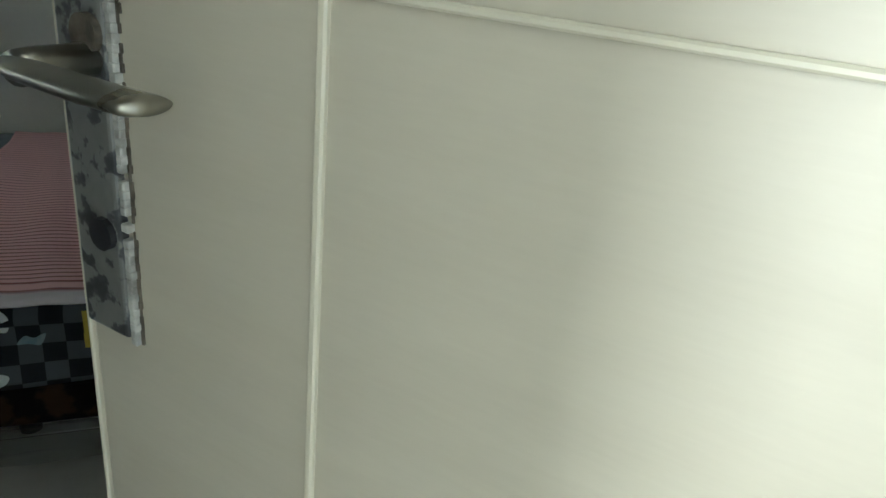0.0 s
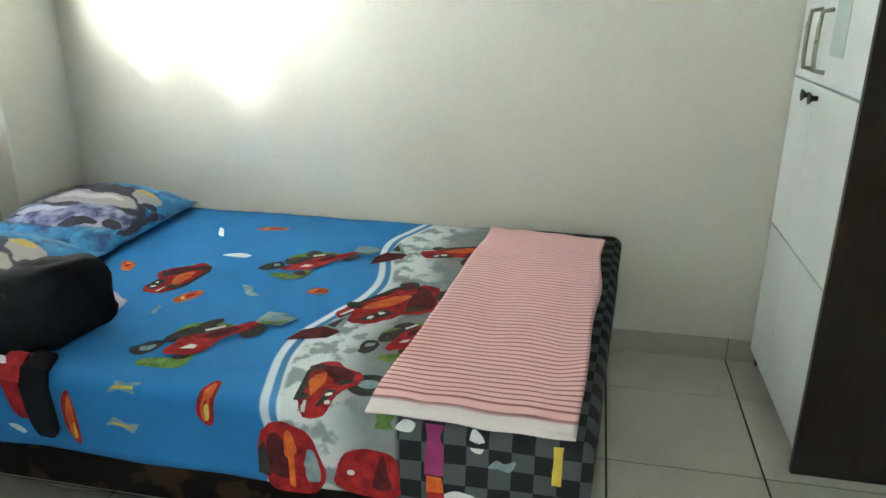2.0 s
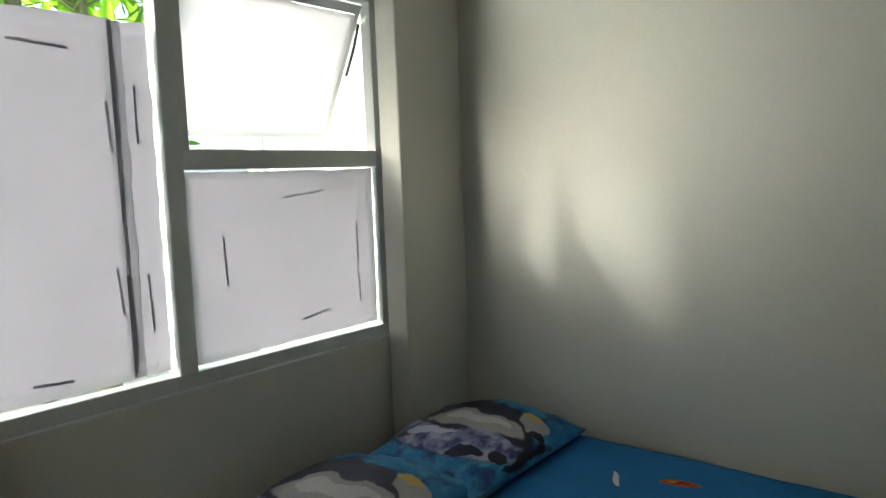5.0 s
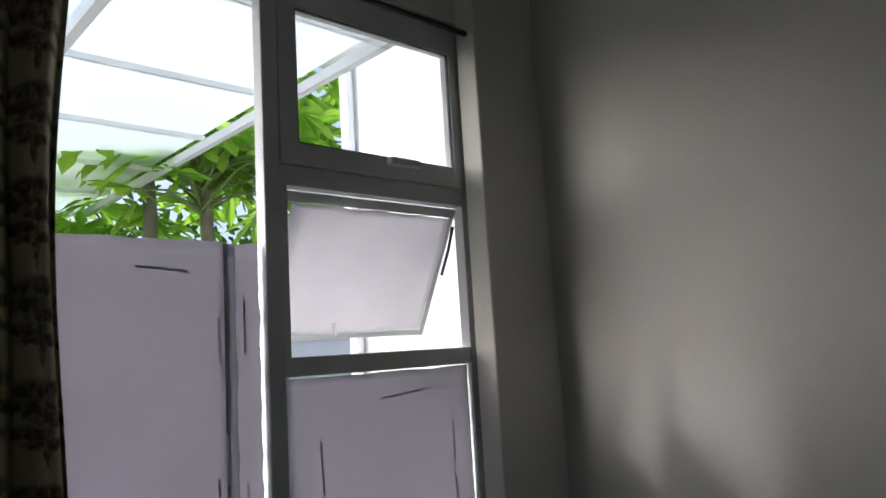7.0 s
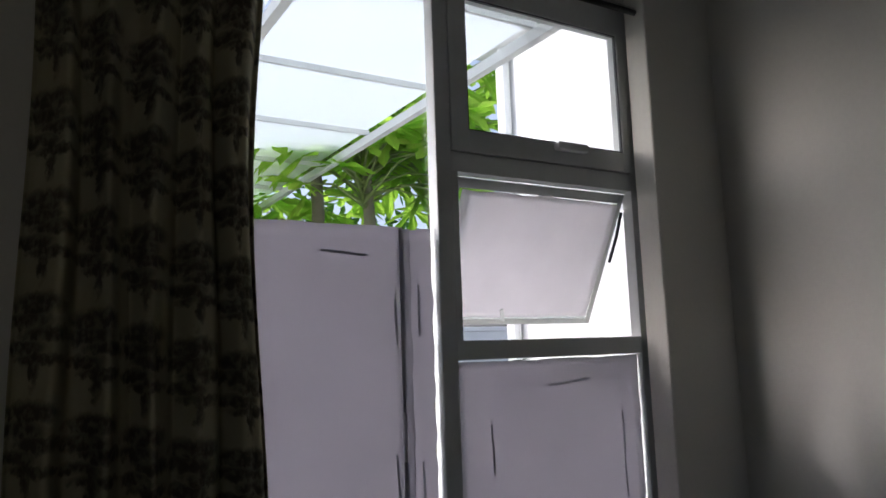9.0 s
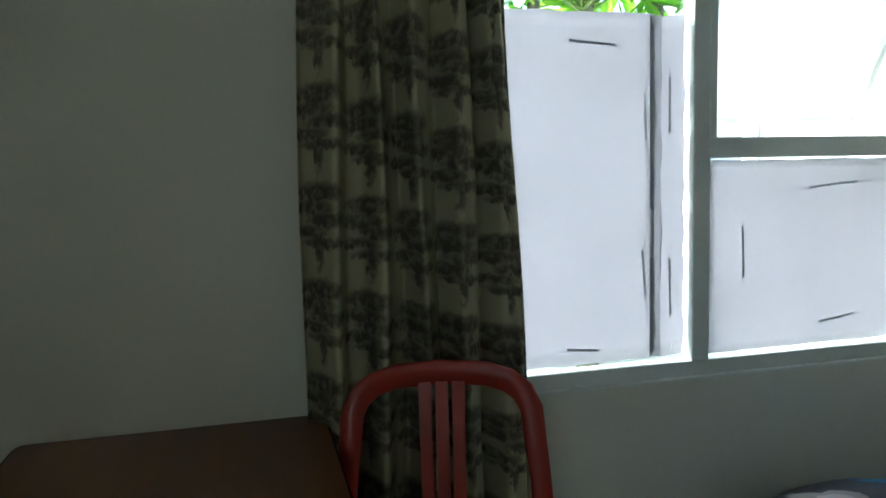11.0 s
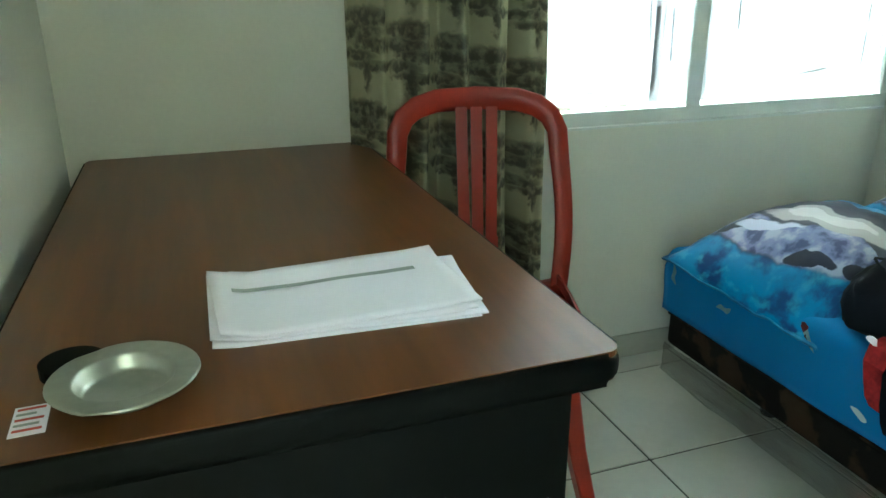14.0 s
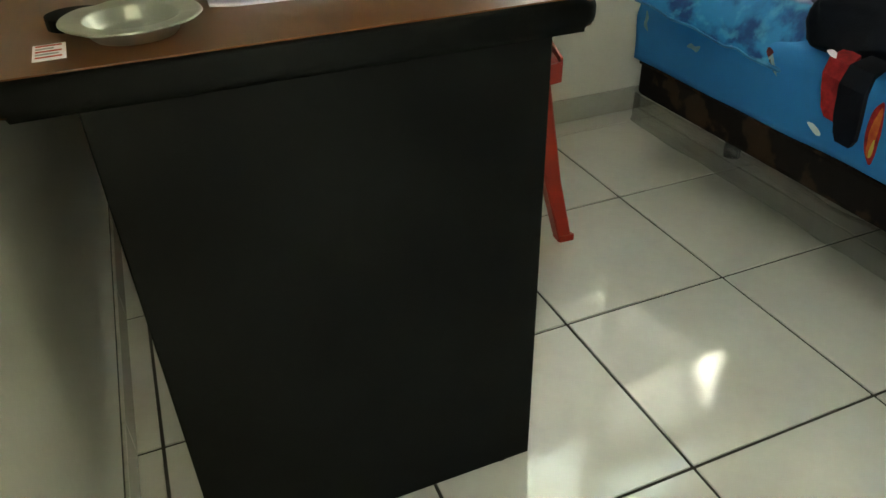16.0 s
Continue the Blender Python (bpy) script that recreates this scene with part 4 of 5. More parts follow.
FLAG = [(GREYP, [(-0.5, -0.2), (-0.3, 0.2), (0.1, 0.12), (0.5, 0.22), (0.35, -0.18), (-0.1, -0.1)]), (YELLOW, [(-0.4, -0.1), (-0.3, 0.0), (0.3, 0.04), (0.3, -0.05)])]
CHIP = [(WHITEP, smooth_outline([(-0.5, -0.1), (-0.1, 0.2), (0.5, 0.12), (0.3, -0.15)]))]
SMOKE = [(GREYP, smooth_outline([(-0.5, -0.1), (-0.2, 0.15), (0.1, 0.08), (0.5, 0.2), (0.3, -0.15), (-0.1, -0.1)]))]
KART = [(ORANGE, smooth_outline([(-0.5, -0.25), (-0.35, 0.3), (0.1, 0.42), (0.5, 0.15), (0.3, -0.3), (-0.2, -0.4)])), (RED, [(-0.15, -0.18), (0.22, -0.10), (0.12, 0.12), (-0.05, 0.2)]), (YELLOW, [(-0.32, -0.1), (-0.2, 0.2), (-0.12, 0.18), (-0.2, -0.12)])]
FACE = [(RED, smooth_outline([(-0.3, -0.5), (-0.36, -0.1), (-0.2, 0.35), (0.1, 0.5), (0.32, 0.3), (0.36, -0.2), (0.2, -0.5)])), (GREYP, smooth_outline([(-0.3, -0.30), (-0.31, 0.02), (-0.2, 0.12), (-0.14, -0.08), (-0.18, -0.32)])),
        (MAROON, smooth_outline([(0.05, -0.3), (0.08, 0.2), (0.24, 0.25), (0.28, -0.2)])), (DARK, [(0.24, -0.34), (0.28, 0.2), (0.36, 0.1), (0.37, -0.28)]), (ORANGE, [(-0.07, -0.44), (-0.02, 0.1), (0.03, 0.08), (0.02, -0.42)]), (ORANGE, smooth_outline([(-0.08, 0.1), (0.0, 0.36), (0.08, 0.3), (0.05, 0.0)]))]
NOSE = [(RED, smooth_outline([(-0.5, -0.4), (-0.4, 0.2), (-0.1, 0.45), (0.35, 0.4), (0.5, -0.1), (0.4, -0.45)])), (WHITEP, disc(-0.24, -0.02, 0.06)), (MAROON, smooth_outline([(0.1, -0.3), (0.2, 0.3), (0.3, 0.28), (0.35, -0.25)]))]
STRIPE = [(PINK, [(-0.5, -0.1), (-0.5, 0.1), (0.1, 0.1), (0.1, -0.1)]), (ORANGE, [(0.1, -0.09), (0.1, 0.1), (0.3, 0.1), (0.3, -0.09)]), (RED, [(0.3, -0.1), (0.3, 0.09), (0.5, 0.1), (0.5, -0.1)])]
TAG = [(YELLOW, [(-0.5, -0.16), (-0.5, 0.16), (0.5, 0.14), (0.5, -0.14)])]
LIME = [(GREEN, [(-0.5, -0.3), (-0.5, 0.3), (0.5, 0.3), (0.5, -0.3)])]
WHEEL = [(DARK, disc(0, 0, 0.5)), (GREYP, disc(0, 0, 0.22))]


def print_motif(parent, layers, ab, size, angle=0.0, squeeze=1.0):
    """Prints a motif on the sheet at ab, its long side turned by angle from the across direction."""
    ca, sa = math.cos(radians(angle)), math.sin(radians(angle))
    first = None
    for i, (m, outline) in enumerate(layers):
        def place(x, y, lift=0.0016 + 0.0005 * i):
            x, y = x * size, y * size * squeeze
            q = Vector((ab[0] * 9 + x * 16, ab[1] * 9 + y * 16, i * 3.1))
            q2 = q * 5.0
            x = x + size * (0.05 * noise.noise(q) + 0.018 * noise.noise(q2))
            y = y + size * (0.05 * noise.noise(q + Vector((7, 3, 1))) + 0.018 * noise.noise(q2 + Vector((2, 9, 4))))
            return on_sheet(ab[0] + ca * x - sa * y, ab[1] + sa * x + ca * y, lift)
        ob = part("printed_motif" if first is None else "print_detail", blob(outline, place), m, first or parent, smooth=True)
        first = first or ob


sheet = build_bed()
# angle 180 points a motif's nose towards the near edge; y runs along the bed
for layers, x, y, size, ang, sq in (
        (COUPE, -0.66, -0.890, 0.22, 170, 1.0), (KART, -0.77, -0.99, 0.085, 150, 0.6), (CHIP, -0.46, -0.96, 0.085, 80, 1.1), (SMOKE, -0.70, -1.12, 0.09, 40, 0.9),
        (FORMULA, -0.955, -1.165, 0.34, 152, -1.0), (FORMULA, -0.44, -1.205, 0.33, 150, -1.0), (KART, -0.662, -1.293, 0.055, 90, 1.0),
        (WEDGE, -0.345, -1.395, 0.20, 170, -1.0), (WEDGE, -0.875, -1.405, 0.20, 150, -1.0), (COUPE, -0.70, -1.505, 0.29, 152, -1.0), (FORMULA, -0.85, -1.60, 0.28, 160, -1.0),
        (COUPE, -0.29, -1.585, 0.24, 115, -0.8), (WHEEL, -0.36, -1.64, 0.09, 0, 1.0), (KART, -0.20, -0.95, 0.10, 95, 0.5), (CHIP, -0.26, -0.80, 0.10, 30, 0.4), (KART, -0.60, -0.70, 0.08, 30, 0.6),
        (COUPE, -0.30, -1.72, 0.2, 150, -1), (WHEEL, -0.62, -1.63, 0.085, 0, 1.0), (WHEEL, -1.10, -1.585, 0.085, 0, 1.2), (COUPE, -1.115, -1.50, 0.19, 190, -1.0), (SMOKE, -0.86, -0.96, 0.06, 10, 0.8)):
    print_motif(sheet, layers, at_top(x, y), size, ang, sq)
for layers, y, z, size, ang, sq in (
        (FACE, -1.462, 0.325, 0.18, -90, -0.85), (NOSE, -1.615, 0.312, 0.13, 90, 0.9), (BOLT, -1.285, 0.425, 0.115, 0, 0.9), (FLAG, -1.105, 0.425, 0.07, 90, 1.0), (FLAG, -1.10, 0.345, 0.075, 80, 0.8),
        (STRIPE, -1.745, 0.340, 0.17, 0, 1.0), (CHIP, -1.822, 0.405, 0.05, 0, 1.6), (CHIP, -1.788, 0.280, 0.07, 90, 1.2), (TAG, -1.968, 0.375, 0.085, 0, 0.7), (LIME, -1.648, 0.420, 0.035, 90, 1.2), (CHIP, -1.690, 0.418, 0.035, 90, 1.6), (SMOKE, -1.87, 0.36, 0.05, 90, 1.4),
        (BOLT, -0.978, 0.345, 0.13, 0, 0.7), (WEDGE, -0.675, 0.405, 0.10, 70, 0.9), (SMOKE, -0.44, 0.36, 0.05, 90, 1.0), (SMOKE, -0.24, 0.375, 0.055, 0, 1.0), (CHIP, -0.84, 0.30, 0.04, 60, 1)):
    print_motif(sheet, layers, at_side(y, z), size, ang, sq)


# ---- towel ----
def build_towel():
    corners = [Vector((-1.165, -1.612)), Vector((-0.055, -1.625)), Vector((-0.10, -1.99)), Vector((-1.165, -1.992))]
    def f(u, v):
        p = (corners[0] * (1 - u) + corners[3] * u) * (1 - v) + (corners[1] * (1 - u) + corners[2] * u) * v
        p = p + Vector((0.0, 0.008 * noise.noise(Vector((v * 5, u * 2, 3))) - (0.007 * math.sin(v * 12 + 0.6) + 0.006 * math.sin(v * 5)) * u ** 3))
        a, b = at_top(p.x, p.y)
        q = on_sheet(min(a, BW - 0.02), min(b, BL - BR * 0.9 + 0.004), 0.010)
        if v < 0.03:
            q.x -= 0.035 * (0.03 - v) / 0.03
            q.z -= 0.006 * (0.03 - v) / 0.03
        q.z += 0.004 + 0.006 * noise.noise(Vector((u * 4, v * 7, 5))) + 0.010 * max(0, u - 0.85) / 0.15 * math.sin(v * 9) ** 2
        return q
    bm = grid_mesh(f, span(0, 1, 36), span(0, 1, 80), uv=lambda u, v: (u * 0.37, v * 1.05))
    thicken(solo("towel", bm, TERRY, "pink towel with fine dark stripes spread across the bed", "towel", smooth=True), 0.006)


build_towel()


# ---- pillows ----
def build_pillow(cx, cy, lx, ly, ang, z0, h, droop, seed):
    p = thing("pillow", (cx, cy, z0), "plump pillow in a blue printed satin case on the bed", "pillow", "pillows on the bed")
    ca, sa = math.cos(radians(ang)), math.sin(radians(ang))
    def place(u, v, side=1.0, lift=0.0):
        """u, v from -1 to 1 over the case."""
        pinch = 1 - 0.10 * (abs(u) ** 2) * (1 - v * v) - 0.0
        pinch2 = 1 - 0.13 * (abs(v) ** 2) * (1 - u * u)
        x, y = u * lx / 2 * pinch2, v * ly / 2 * pinch
        t = max(0.0, (1 - abs(u) ** 2.6)) ** 0.62 * max(0.0, (1 - abs(v) ** 2.6)) ** 0.6
        z = side * h * t * (0.5 if side > 0 else 0.45) + h * 0.5
        z += (0.010 * noise.noise(Vector((u * 3 + seed, v * 3, 2))) + 0.005 * noise.noise(Vector((u * 8 + seed, v * 8, 7)))) * (1 if side > 0 else 0)
        d = droop * max(0.0, -u - 0.35) ** 2 * (1 - 0.8 * v)
        flat = 0.5 * h * (1 - t) * 0.66
        return Vector((cx + ca * x - sa * y, cy + sa * x + ca * y, z0 + z - d - flat * (1 if side > 0 else 0.9) + lift))
    us = [math.sin(a) for a in span(-math.pi / 2, math.pi / 2, 36)]
    vs = [math.sin(a) for a in span(-math.pi / 2, math.pi / 2, 28)]
    bm = grid_mesh(lambda u, v: place(u, v), us, vs, uv=lambda u, v: (math.asin(u) * 2 / math.pi, math.asin(v) * 2 / math.pi))
    part("case", bm, SATIN, p, smooth=True)
    part("case_back", grid_mesh(lambda u, v: place(u, v, -1.0), us, vs, uv=lambda u, v: (u, v)), BLUES, p, smooth=True)
    rim = [place(u, v, 1.0) for u, v in [(k, -1) for k in span(-1, 1, 16)] + [(1, k) for k in span(-1, 1, 12)[1:]] + [(-k, 1) for k in span(-1, 1, 16)[1:]] + [(-1, -k) for k in span(-1, 1, 12)[1:]]]
    part("seam", tube(rim, 0.003, 6, ends=False), BLUES, p, smooth=True)


build_pillow(-0.335, -0.40, 0.60, 0.43, 2, 0.437, 0.130, 0.0, 4.0)
build_pillow(-0.930, -0.440, 0.65, 0.43, 12, 0.437, 0.145, 0.10, 1.0)


# ---- bag and paper on the bed ----
def build_bag():
    b = thing("backpack", (-1.03, -0.80, 0.44), "black nylon backpack slumped on the bed edge with hanging straps", "backpack")
    c = Vector((-1.062, -0.835, 0.437))
    bm = bmesh.new()
    bmesh.ops.create_icosphere(bm, subdivisions=4, radius=1)
    for v in bm.verts:
        q = v.co.copy()
        e = 0.60
        s = Vector((math.copysign(abs(q.x) ** e, q.x), math.copysign(abs(q.y) ** e, q.y), math.copysign(abs(q.z) ** e, q.z)))
        lump = 1 + 0.10 * noise.noise(q * 2.2 + Vector((3, 1, 0))) + 0.03 * noise.noise(q * 7)
        x, y, z = s.x * 0.128 * lump, s.y * 0.092 * lump, s.z * 0.092 * lump + 0.088
        z *= 1 + 2.6 * min(0.0, x + 0.02)
        if z < 0.004:
            z = 0.004
        v.co = c + Vector((x * 0.96 - y * 0.22, y * 0.96 + x * -0.22, z))
    part("body", bm, BAG, b, smooth=True)
    flap = blob(smooth_outline([(-0.5, -0.5), (-0.5, 0.4), (0.0, 0.5), (0.5, 0.35), (0.5, -0.45), (0, -0.55)]), lambda x, y: c + Vector((0.030 + x * 0.13, y * 0.12 - x * 0.05, 0.184 - 0.05 * (x * x + y * y) * 1.6 + 0.006 * noise.noise(Vector((x * 5, y * 5, 1))))))
    thicken(part("flap", flap, BAG, b, smooth=True), 0.004)
    part("zip", tube([c + Vector((0.095 * math.cos(k), 0.09 * math.sin(k) - 0.03 * math.cos(k), 0.15 + 0.008 * math.sin(3 * k))) for k in span(0.3, 3.4, 14)], 0.003, 5), BAG, b)
    red = ribbon([(-1.165, -0.855, 0.462), (-1.205, -0.862, 0.452), (-1.218, -0.868, 0.425), (-1.219, -0.876, 0.390), (-1.220, -0.884, 0.358), (-1.219, -0.890, 0.343)], [0.040, 0.050, 0.052, 0.050, 0.044, 0.030], 0.008, (0, 1, 0.1))
    part("strap", red, RED, b, "red lining strap hanging over the edge")
    dk = ribbon([(-1.16, -0.915, 0.462), (-1.208, -0.92, 0.452), (-1.222, -0.922, 0.42), (-1.224, -0.93, 0.36), (-1.223, -0.935, 0.325), (-1.221, -0.935, 0.308)], [0.045, 0.058, 0.062, 0.060, 0.052, 0.034], 0.012, (0, 1, 0.05))
    part("strap", dk, BAG, b, "padded black shoulder strap")
    part("tag", blob(smooth_outline([(-0.5, -0.5), (-0.4, 0.5), (0.5, 0.45), (0.4, -0.5)]), lambda x, y: Vector((-1.20 + 0.02 * x, -0.838 + 0.022 * y, 0.462 + 0.008 * y)), 2), SHEETW, b, "small white care label")
    p = grid_mesh(lambda u, v: Vector((-0.895 + u * 0.065 - v * 0.02, -0.840 - v * 0.055 + u * 0.01, 0.446 + 0.035 * math.sin(u * 2.6) * (1 - v) + 0.006 * noise.noise(Vector((u * 4, v * 4, 8))))), span(0, 1, 8), span(0, 1, 8))
    thicken(solo("crumpled_paper", p, SHEETW, "small crumpled white paper lying beside the backpack", "paper", smooth=True), 0.0008)


build_bag()


# ---- desk ----
def rounded_slab(x0, y0, x1, y1, z0, z1, r, n=6):
    bm = bmesh.new()
    pts = []
    for cx, cy, a0 in ((x1 - r, y1 - r, 0), (x0 + r, y1 - r, 90), (x0 + r, y0 + r, 180), (x1 - r, y0 + r, 270)):
        pts += [(cx + r * math.cos(radians(a0 + 90 * k / n)), cy + r * math.sin(radians(a0 + 90 * k / n))) for k in range(n + 1)]
    lo, hi = [bm.verts.new((x, y, z0)) for x, y in pts], [bm.verts.new((x, y, z1)) for x, y in pts]
    k = len(pts)
    for i in range(k):
        bm.faces.new((lo[i], lo[(i + 1) % k], hi[(i + 1) % k], hi[i]))
    bm.faces.new(hi), bm.faces.new(lo[::-1])
    return bm


def build_desk():
    d = thing("desk", (-2.30, -0.59, 0), "brown laminate desk with black side panels and black rounded edging", "desk")
    x0, y0, x1, y1 = -2.622, -1.172, -1.992, -0.003
    top = rounded_slab(x0 + 0.004, y0 + 0.004, x1 - 0.004, y1 - 0.004, 0.715, 0.7495, 0.018)
    part("desktop", top, WOOD, d)
    edge = rounded_slab(x0, y0, x1, y1, 0.711, 0.7478, 0.024)
    bmesh.ops.bevel(edge, geom=[e for e in edge.edges if abs(e.verts[0].co.z - e.verts[1].co.z) < 1e-5], offset=0.014, segments=4, affect="EDGES", profile=0.5)
    part("edging", edge, BLACKL, d, "black bullnose edging", smooth=True)
    part("side_panel", box(-2.545, -1.150, 0.004, -2.043, -1.122, 0.7115, 0.002), BLACKL, d)
    part("side_panel", box(-2.545, -0.075, 0.004, -2.043, -0.047, 0.7115, 0.002), BLACKL, d)
    part("modesty_panel", box(-2.520, -1.1225, 0.24, -2.502, -0.0745, 0.7115, 0.002), BLACKL, d)
    part("rail", box(-2.120, -1.1225, 0.63, -2.100, -0.0745, 0.7115, 0.002), BLACKL, d)
    for y in (-1.136, -0.061):
        for x in (-2.50, -2.09):
            part("foot", tube([(x, y, 0.0), (x, y, 0.006)], 0.012, 10), BLACKM, d)
    zt = 0.7495
    st = thing("label_sticker", (-2.557, -1.106, zt), "small white sticker with red print on the desk corner", "sticker")
    m = pose(-2.557, -1.106, zt, 0, 0, 2)
    part("label", turn(box(-0.0145, -0.0250, 0.0, 0.0145, 0.0250, 0.0006), m), SHEETW, st)
    for i, (xa, xb) in enumerate(((-0.012, 0.011), (-0.012, 0.004), (-0.012, 0.011), (-0.012, 0.008), (-0.012, 0.011))):
        part("bar", turn(box(xa, 0.018 - i * 0.009, 0.0006, xb, 0.0215 - i * 0.009, 0.0010), m), REDI if i % 2 == 0 else INK, st)
    # dish, turned about its axis
    prof = [(0.0, 0.0025), (0.036, 0.0025), (0.0385, 0.0035), (0.0405, 0.0060), (0.0440, 0.0165), (0.0455, 0.0182), (0.0475, 0.0186), (0.0640, 0.0200), (0.0665, 0.0198), (0.0675, 0.0185), (0.0665, 0.0176), (0.0480, 0.0166), (0.0455, 0.0140), (0.0420, 0.0030), (0.0395, 0.0006), (0.0, 0.0005)]
    n = 40
    bm = bmesh.new()
    rings = [[bm.verts.new((-2.479 + r * math.cos(2 * math.pi * k / n), -1.084 + r * math.sin(2 * math.pi * k / n), zt + z + (-0.0016 * max(0.0, math.cos(k * 2 * math.pi * 3 / n)) ** 8 if r > 0.047 else 0))) for k in range(n)] if r else [bm.verts.new((-2.479, -1.084, zt + z))] for r, z in prof]
    for a, b in zip(rings, rings[1:]):
        for k in range(n):
            q = [a[k % len(a)], a[(k + 1) % len(a)], b[(k + 1) % len(b)], b[k % len(b)]]
            q = list(dict.fromkeys(q))
            if len(q) > 2:
                bm.faces.new(q)
    solo("metal_dish", bm, STEEL, "shallow dull aluminium ashtray dish on the desk", "dish", smooth=True)
    lid = tube([(-2.532, -1.022, zt), (-2.532, -1.022, zt + 0.012)], 0.030, 28)
    solo("black_lid", lid, BLACKL, "flat black round lid lying behind the dish", "lid")
    # sheets of paper
    for i, (dx, dy, da, lab) in enumerate(((0.0, -0.004, -3.0, "bottom white sheet of a loose paper pile"), (0.014, 0.004, -6.5, "white sheet in a loose paper pile"), (-0.004, 0.002, -1.0, "white sheet in a loose paper pile"), (0.002, 0.008, 2.0, "top white sheet with a grey printed bar"))):
        m = pose(-2.247 + dx, -0.940 + dy, zt, 0, 0, da)
        z0 = 0.001 + i * 0.0028
        def f(u, v):
            curl = 0.012 * max(0.0, -u - 0.72) * 2.2 + 0.010 * max(0.0, v - 0.6) * (1 + u * 0.3) + 0.004 * max(0, u - 0.7)
            return (u * 0.1485, v * 0.091, z0 + curl * (0.5 + 0.25 * i) + 0.0012 * noise.noise(Vector((u * 2, v * 2, i))))
        sh = thicken(solo("paper_sheet", turn(grid_mesh(f, span(-1, 1, 20), span(-1, 1, 14)), m), SHEETW, lab, "paper", "loose papers on the desk", smooth=True), 0.0022)
        if i == 3:
            bar = grid_mesh(lambda u, v: (f(u, v)[0], f(u, v)[1], f(u, v)[2] + 0.0009), span(-0.84, 0.72, 16), [0.32, 0.44])
            part("printed_bar", turn(bar, m), INK, sh, "dark grey printed bar")
        if i == 2:
            fold = grid_mesh(lambda u, v: (f(u, v)[0], f(u, v)[1], f(u, v)[2] + 0.006 * (1 + u)), span(-1.0, -0.86, 4), span(-1, 1, 10))
            part("turned_edge", turn(fold, m), SHEETW, sh, smooth=True)


build_desk()


# ---- chair ----
def build_chair():
    c = thing("plastic_chair", (-1.795, -0.42, 0), "red moulded plastic chair with a slatted arched back", "chair")
    xl, xr = -1.990, -1.550
    xm = (xl + xr) / 2
    def seat(u, v):
        x = xm + (xr - xl) / 2 * 0.86 * u * (1 - 0.08 * (1 - v) * 0.5)
        y = -0.550 + 0.300 * v
        return (x, y, 0.425 - 0.014 * (1 - u * u) * math.sin(v * 3.1) - 0.03 * max(0, 0.12 - v) / 0.12 * (0.12 - v) * 6 + 0.008 * abs(u) ** 6)
    thicken(part("seat", grid_mesh(seat, span(-1, 1, 24), span(0, 1, 20)), PLASTIC, c, smooth=True), 0.006)
    part("apron", ribbon([seat(-1, 0.02), seat(-1, 0.5), seat(-1, 1)], 0.045, 0.006, (0, 0, 1)), PLASTIC, c)
    part("apron", ribbon([seat(1, 0.02), seat(1, 0.5), seat(1, 1)], 0.045, 0.006, (0, 0, 1)), PLASTIC, c)
    part("apron", ribbon([seat(-1, 0), seat(-0.5, -0.02), seat(0, -0.03), seat(0.5, -0.02), seat(1, 0)], 0.045, 0.006, (0, 0, 1)), PLASTIC, c)
    def back(x, z):
        t = (z - 0.42) / 0.46
        bow = 0.035 * ((x - xm) / 0.2) ** 2
        return Vector((x, -0.255 + 0.075 * t - bow, z))
    # arched rim: up one side, over, down the other
    pts, ws = [], []
    h = (xr - xl) / 2
    for k in span(0, 1, 34):
        if k < 0.36:
            s = k / 0.36
            pts.append(back(xl + 0.030 - 0.012 * math.sin(s * 3.1), 0.41 + 0.33 * s))
        elif k > 0.64:
            s = (1 - k) / 0.36
            pts.append(back(xr - 0.030 + 0.012 * math.sin(s * 3.1), 0.41 + 0.33 * s))
        else:
            a = math.pi * (1 - (k - 0.36) / 0.28)
            e = 0.62
            pts.append(back(xm + (h - 0.030) * math.copysign(abs(math.cos(a)) ** e, math.cos(a)), 0.74 + 0.125 * abs(math.sin(a)) ** e))
        ws.append(0.044 + 0.012 * math.exp(-((k - 0.5) / 0.12) ** 2))
    bm = bmesh.new()
    rings = []
    for i, p in enumerate(pts):
        d = (pts[min(i + 1, len(pts) - 1)] - pts[max(i - 1, 0)]).normalized()
        nn = Vector((0, 1, 0.12))
        nn = (nn - d * nn.dot(d)).normalized()
        sd = d.cross(nn)
        rings.append([bm.verts.new(p + sd * ws[i] / 2 * a + nn * 0.011 * b) for a, b in ((1, 0), (0.85, 0.8), (0, 1), (-0.85, 0.8), (-1, 0), (-0.85, -0.6), (0, -0.4), (0.85, -0.6))])
    for a, b in zip(rings, rings[1:]):
        for k in range(8):
            bm.faces.new((a[k], a[(k + 1) % 8], b[(k + 1) % 8], b[k]))
    bm.faces.new(rings[0][::-1]), bm.faces.new(rings[-1])
    part("back_frame", bm, PLASTIC, c, smooth=True)
    for dx in (-0.036, 0.0, 0.036):
        sl = ribbon([back(xm + dx * (0.85 + 0.15 * t), 0.42 + 0.425 * t) for t in span(0, 1, 10)], 0.027, 0.009, (1, 0, 0))
        part("slat", sl, PLASTIC, c)
    part("slat_web", ribbon([back(xm, 0.42 + 0.12 * t) + Vector((0, 0.004, 0)) for t in span(0, 1, 4)], 0.10, 0.004, (1, 0, 0)), PLASTIC, c)
